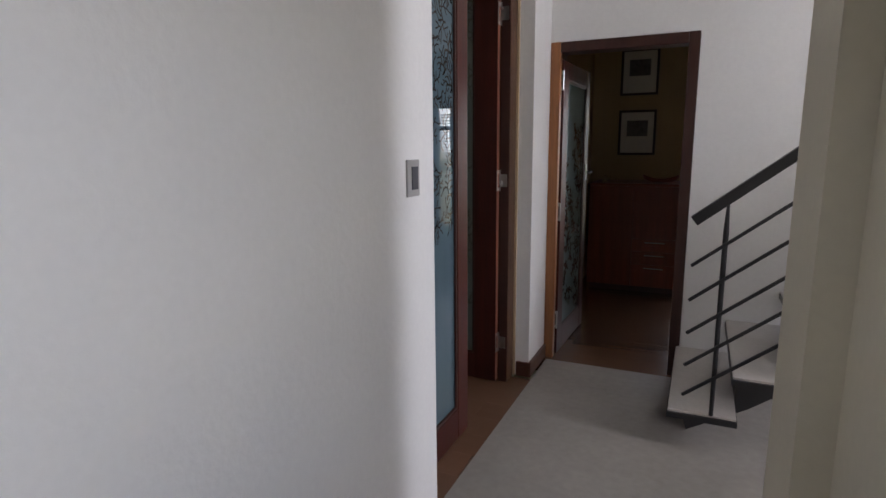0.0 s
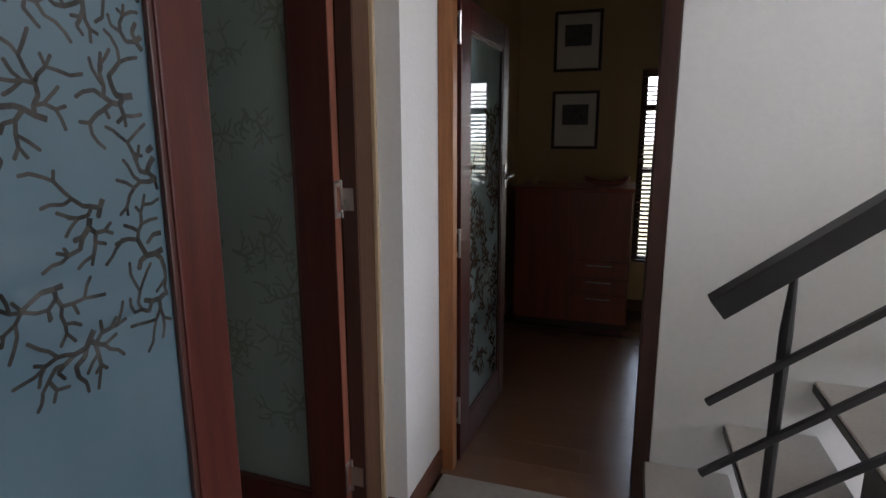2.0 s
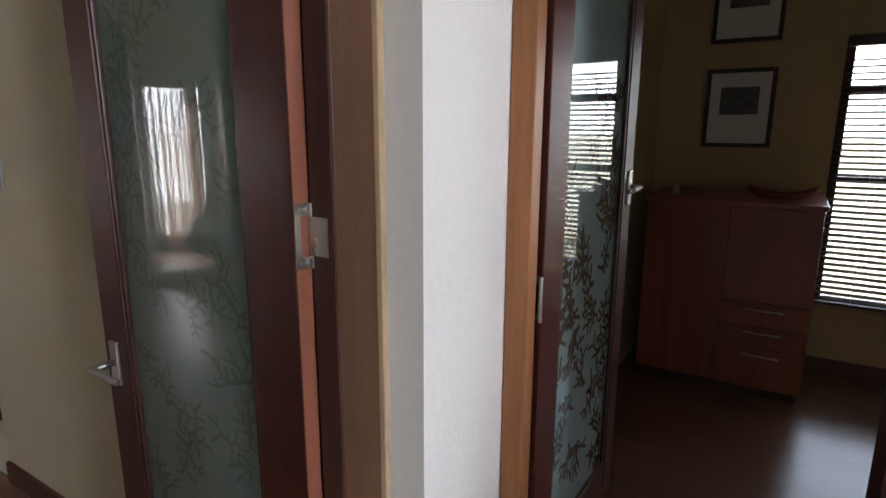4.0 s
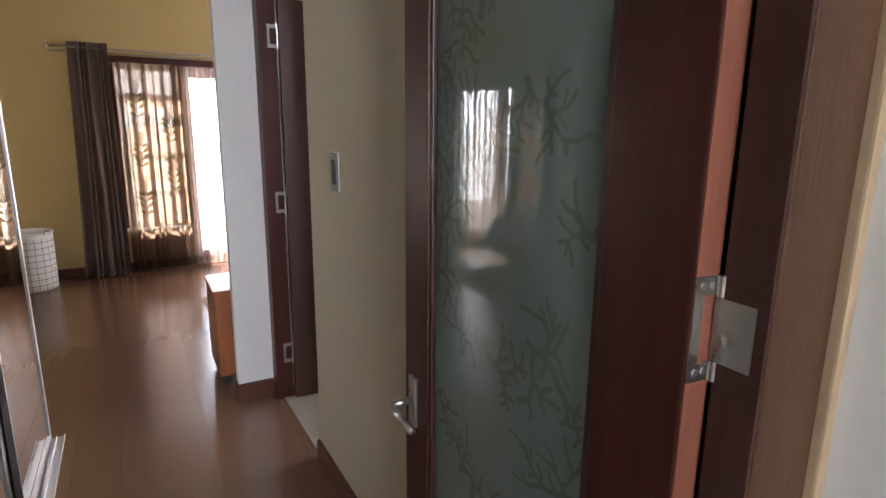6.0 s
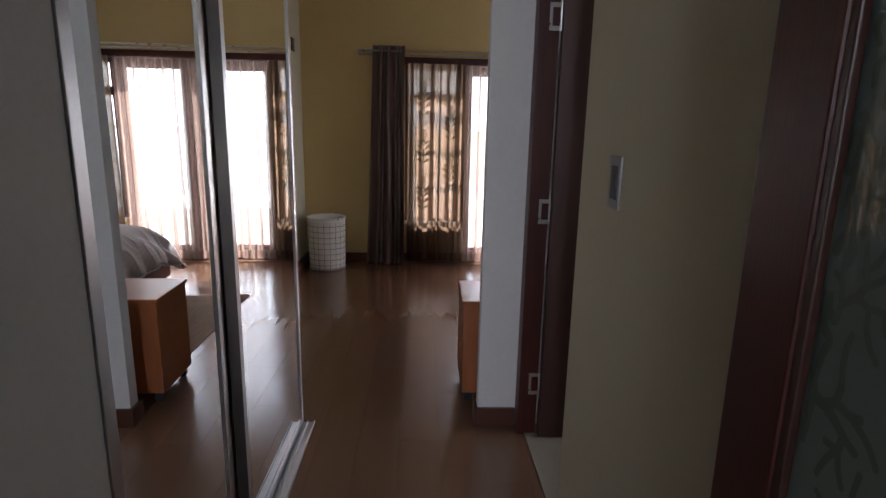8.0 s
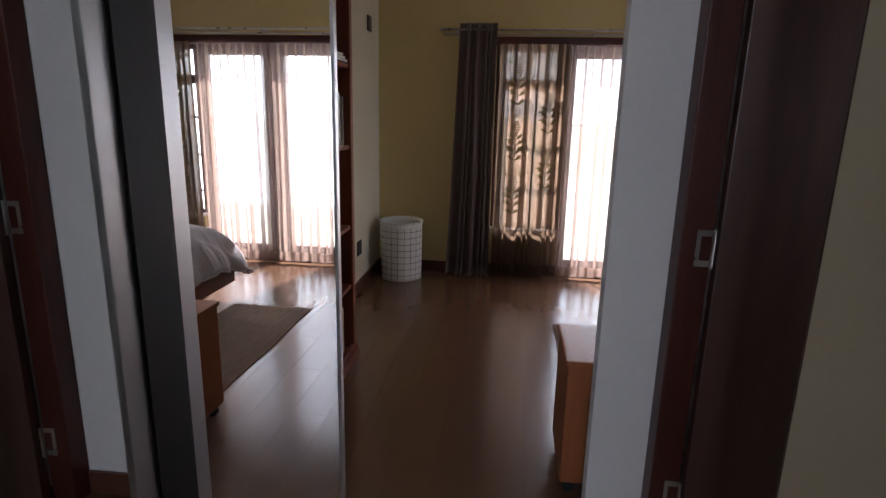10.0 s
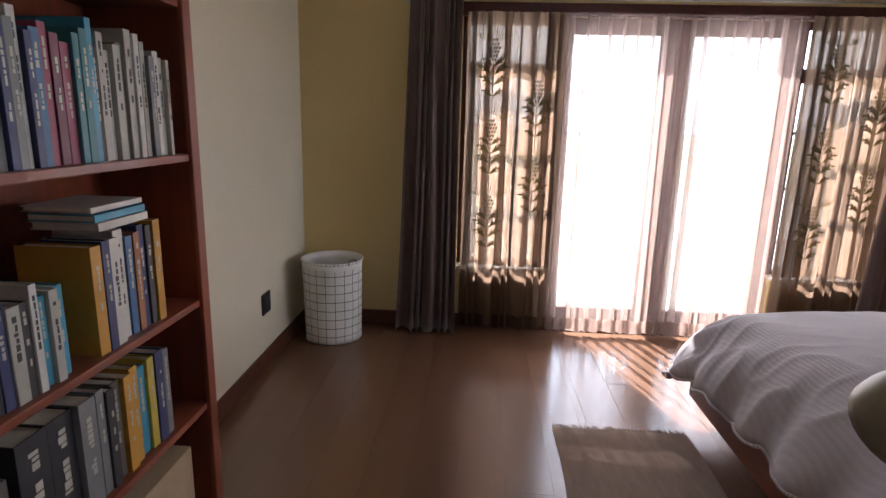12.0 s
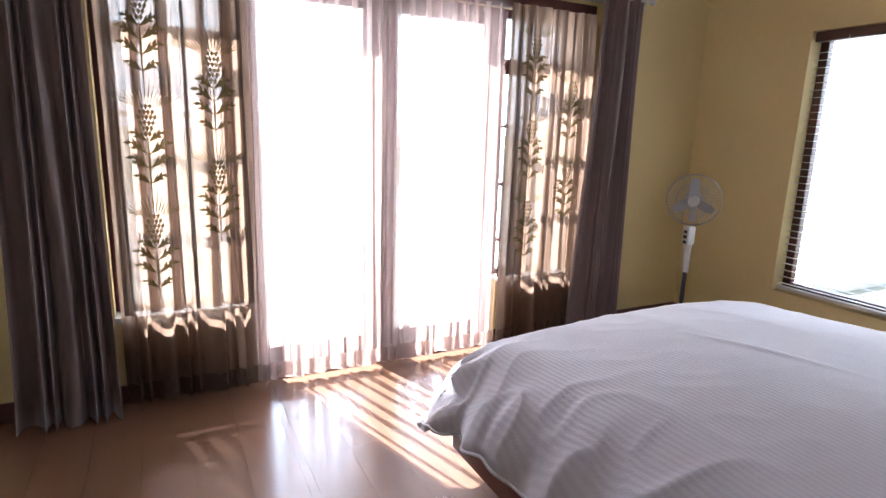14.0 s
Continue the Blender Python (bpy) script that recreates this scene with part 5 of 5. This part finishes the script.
NECK = [(0.0, 0.0, 0.43), (-0.02, 0.0, 0.47), (-0.06, 0.005, 0.49), (-0.11, 0.01, 0.485), (-0.16, 0.015, 0.465)]
for p, q in zip(NECK, NECK[1:]):
    rod(bm, p, q, 0.008)
part("stem", bm, OLIVE_METAL, lamp_b, smooth=True)
bm = bmesh.new()
rows = []
for j in range(11):
    a = math.pi * 0.5 * j / 10
    rad, up = 0.022 + 0.073 * math.sin(a), 0.10 * math.cos(a)
    rows.append([bm.verts.new((rad * math.cos(2 * math.pi * i / 28), rad * math.sin(2 * math.pi * i / 28), up)) for i in range(28)])
for p, q in zip(rows, rows[1:]):
    for i in range(28):
        k = (i + 1) % 28
        bm.faces.new((p[i], q[i], q[k], p[k]))
bm.faces.new(rows[0])
bmesh.ops.transform(bm, matrix=pose(-0.255, 0.025, 0.35, 0, 32, 0), verts=bm.verts)
shade = part("shade", bm, OLIVE_METAL, lamp_b, "domed olive-bronze shade", smooth=True)
sm = shade.modifiers.new("thickness", "SOLIDIFY")
sm.thickness = 0.002
rem = thing("remote_control", "small grey remote lying on the bedside chest", "remote", (-3.16, 3.86, 0.58), 24)
part("case", boxes((-0.02, 0.02, -0.055, 0.055, 0, 0.016), bevel=0.004), PLASTIC, rem)
for k in range(4):
    part("button", boxes((-0.008, 0.008, -0.035 + 0.018 * k, -0.025 + 0.018 * k, 0.016, 0.0185), bevel=0.001), RUBBER, rem)


def shrub(at, r, h, seed, n):
    """A shrub: forked stems and a loose crown of small leaves in uneven clumps."""
    rn = random.Random(seed)
    t = thing("shrub", "green leafy shrub outside the bedroom window", "shrub", at)
    bm = bmesh.new()
    tips = []
    for k in range(9):
        a = 2 * math.pi * k / 9 + rn.uniform(-0.3, 0.3)
        p = Vector((0.05 * math.cos(a), 0.05 * math.sin(a), 0))
        for s in range(4):
            q = p + Vector((math.cos(a) * r * 0.2 + rn.uniform(-0.05, 0.05), math.sin(a) * r * 0.2 + rn.uniform(-0.05, 0.05), h * 0.2 + rn.uniform(-0.05, 0.05)))
            rod(bm, p, q, 0.02 - 0.004 * s, 0.016 - 0.004 * s, seg=6)
            p = q
            tips.append(Vector(q))
    part("stem", bm, BARK, t)
    verts, faces = [], []
    clumps = [tp + Vector((rn.gauss(0, 0.13), rn.gauss(0, 0.13), rn.gauss(0.1, 0.12))) for tp in tips for _ in range(2)]
    for i in range(n):
        c = rn.choice(clumps) + Vector((rn.gauss(0, 0.11), rn.gauss(0, 0.11), rn.gauss(0, 0.1)))
        d = Vector((rn.gauss(0, 1), rn.gauss(0, 1), rn.gauss(0.2, 0.6))).normalized()
        sd = d.cross(Vector((rn.gauss(0, 1), rn.gauss(0, 1), rn.gauss(0, 1)))).normalized()
        ln = rn.uniform(0.03, 0.055)
        k = len(verts)
        verts += [tuple(c), tuple(c + d * ln * 0.5 + sd * ln * 0.25), tuple(c + d * ln), tuple(c + d * ln * 0.5 - sd * ln * 0.25)]
        faces.append((k, k + 1, k + 2, k + 3))
    me = bpy.data.meshes.new("crown")
    me.from_pydata(verts, [], faces)
    me.materials.append(LEAF)
    cr = new("crown", me)
    cr.parent = t
    return t


shrub((-4.35, 8.35, -0.2), 0.9, 1.7, 3, 5000)

# ---- outside ----
structure("ground", boxes((-3000, 3000, -3000, 3000, -0.5, -0.2)), GROUND, "dry pale lawn running to the horizon", "ground")
structure("patio", boxes((-16, XO, -4, 12.0, -0.2, -0.06)), PAVING, "pale paved patio outside the french doors", "patio")

# glowing sheets added far off, in place of an overexposed distance
structure("backdrop", boxes((-140, -139, -150, 150, -1, 42), (-150, 150, 139, 140, -1, 42)), GLOW, "self-lit pale backdrop standing in for the overexposed distance", "backdrop")

# ---- floor planks ----


def plank_floor(parent, x0, x1, y0, y1, along_x, pw=0.19, pl=1.28, keep=None):
    """Staggered laminate planks with fine joints; alike ones share a mesh."""
    meshes = {}
    row, c = 0, (y0 if along_x else x0)
    end = y1 if along_x else x1
    while c < end - 0.01:
        w = min(pw, end - c)
        a0, a1 = (x0, x1) if along_x else (y0, y1)
        a = a0 - pl * ((row * 0.37) % 1)
        while a < a1 - 0.01:
            s, e = max(a, a0), min(a + pl, a1)
            a += pl
            if e - s < 0.02:
                continue
            key = (round(w, 3), round(e - s, 3))
            if key not in meshes:
                bm = boxes((-(e - s) / 2 + 0.0003, (e - s) / 2 - 0.0003, -w / 2 + 0.0003, w / 2 - 0.0003, -0.008, 0.0), bevel=0.0)
                me = bpy.data.meshes.new("plank")
                bm.to_mesh(me)
                bm.free()
                me.materials.append(LAMINATE)
                meshes[key] = me
            cx, cy = ((s + e) / 2, c + w / 2) if along_x else (c + w / 2, (s + e) / 2)
            if keep and not keep(cx, cy):
                continue
            ob = new("plank", meshes[key])
            ob.matrix_basis = pose(cx, cy, 0, 0, 0, 0 if along_x else 90)
            ob.parent = parent
        c += pw
        row += 1


plank_floor(floor_bed, -6.24, 0.03, YL, 3.895, True)
plank_floor(floor_bed, -6.24, -2.905, 3.895, YR, True)
plank_floor(floor_study, SX0, SX1, 4.29, SY1, True)
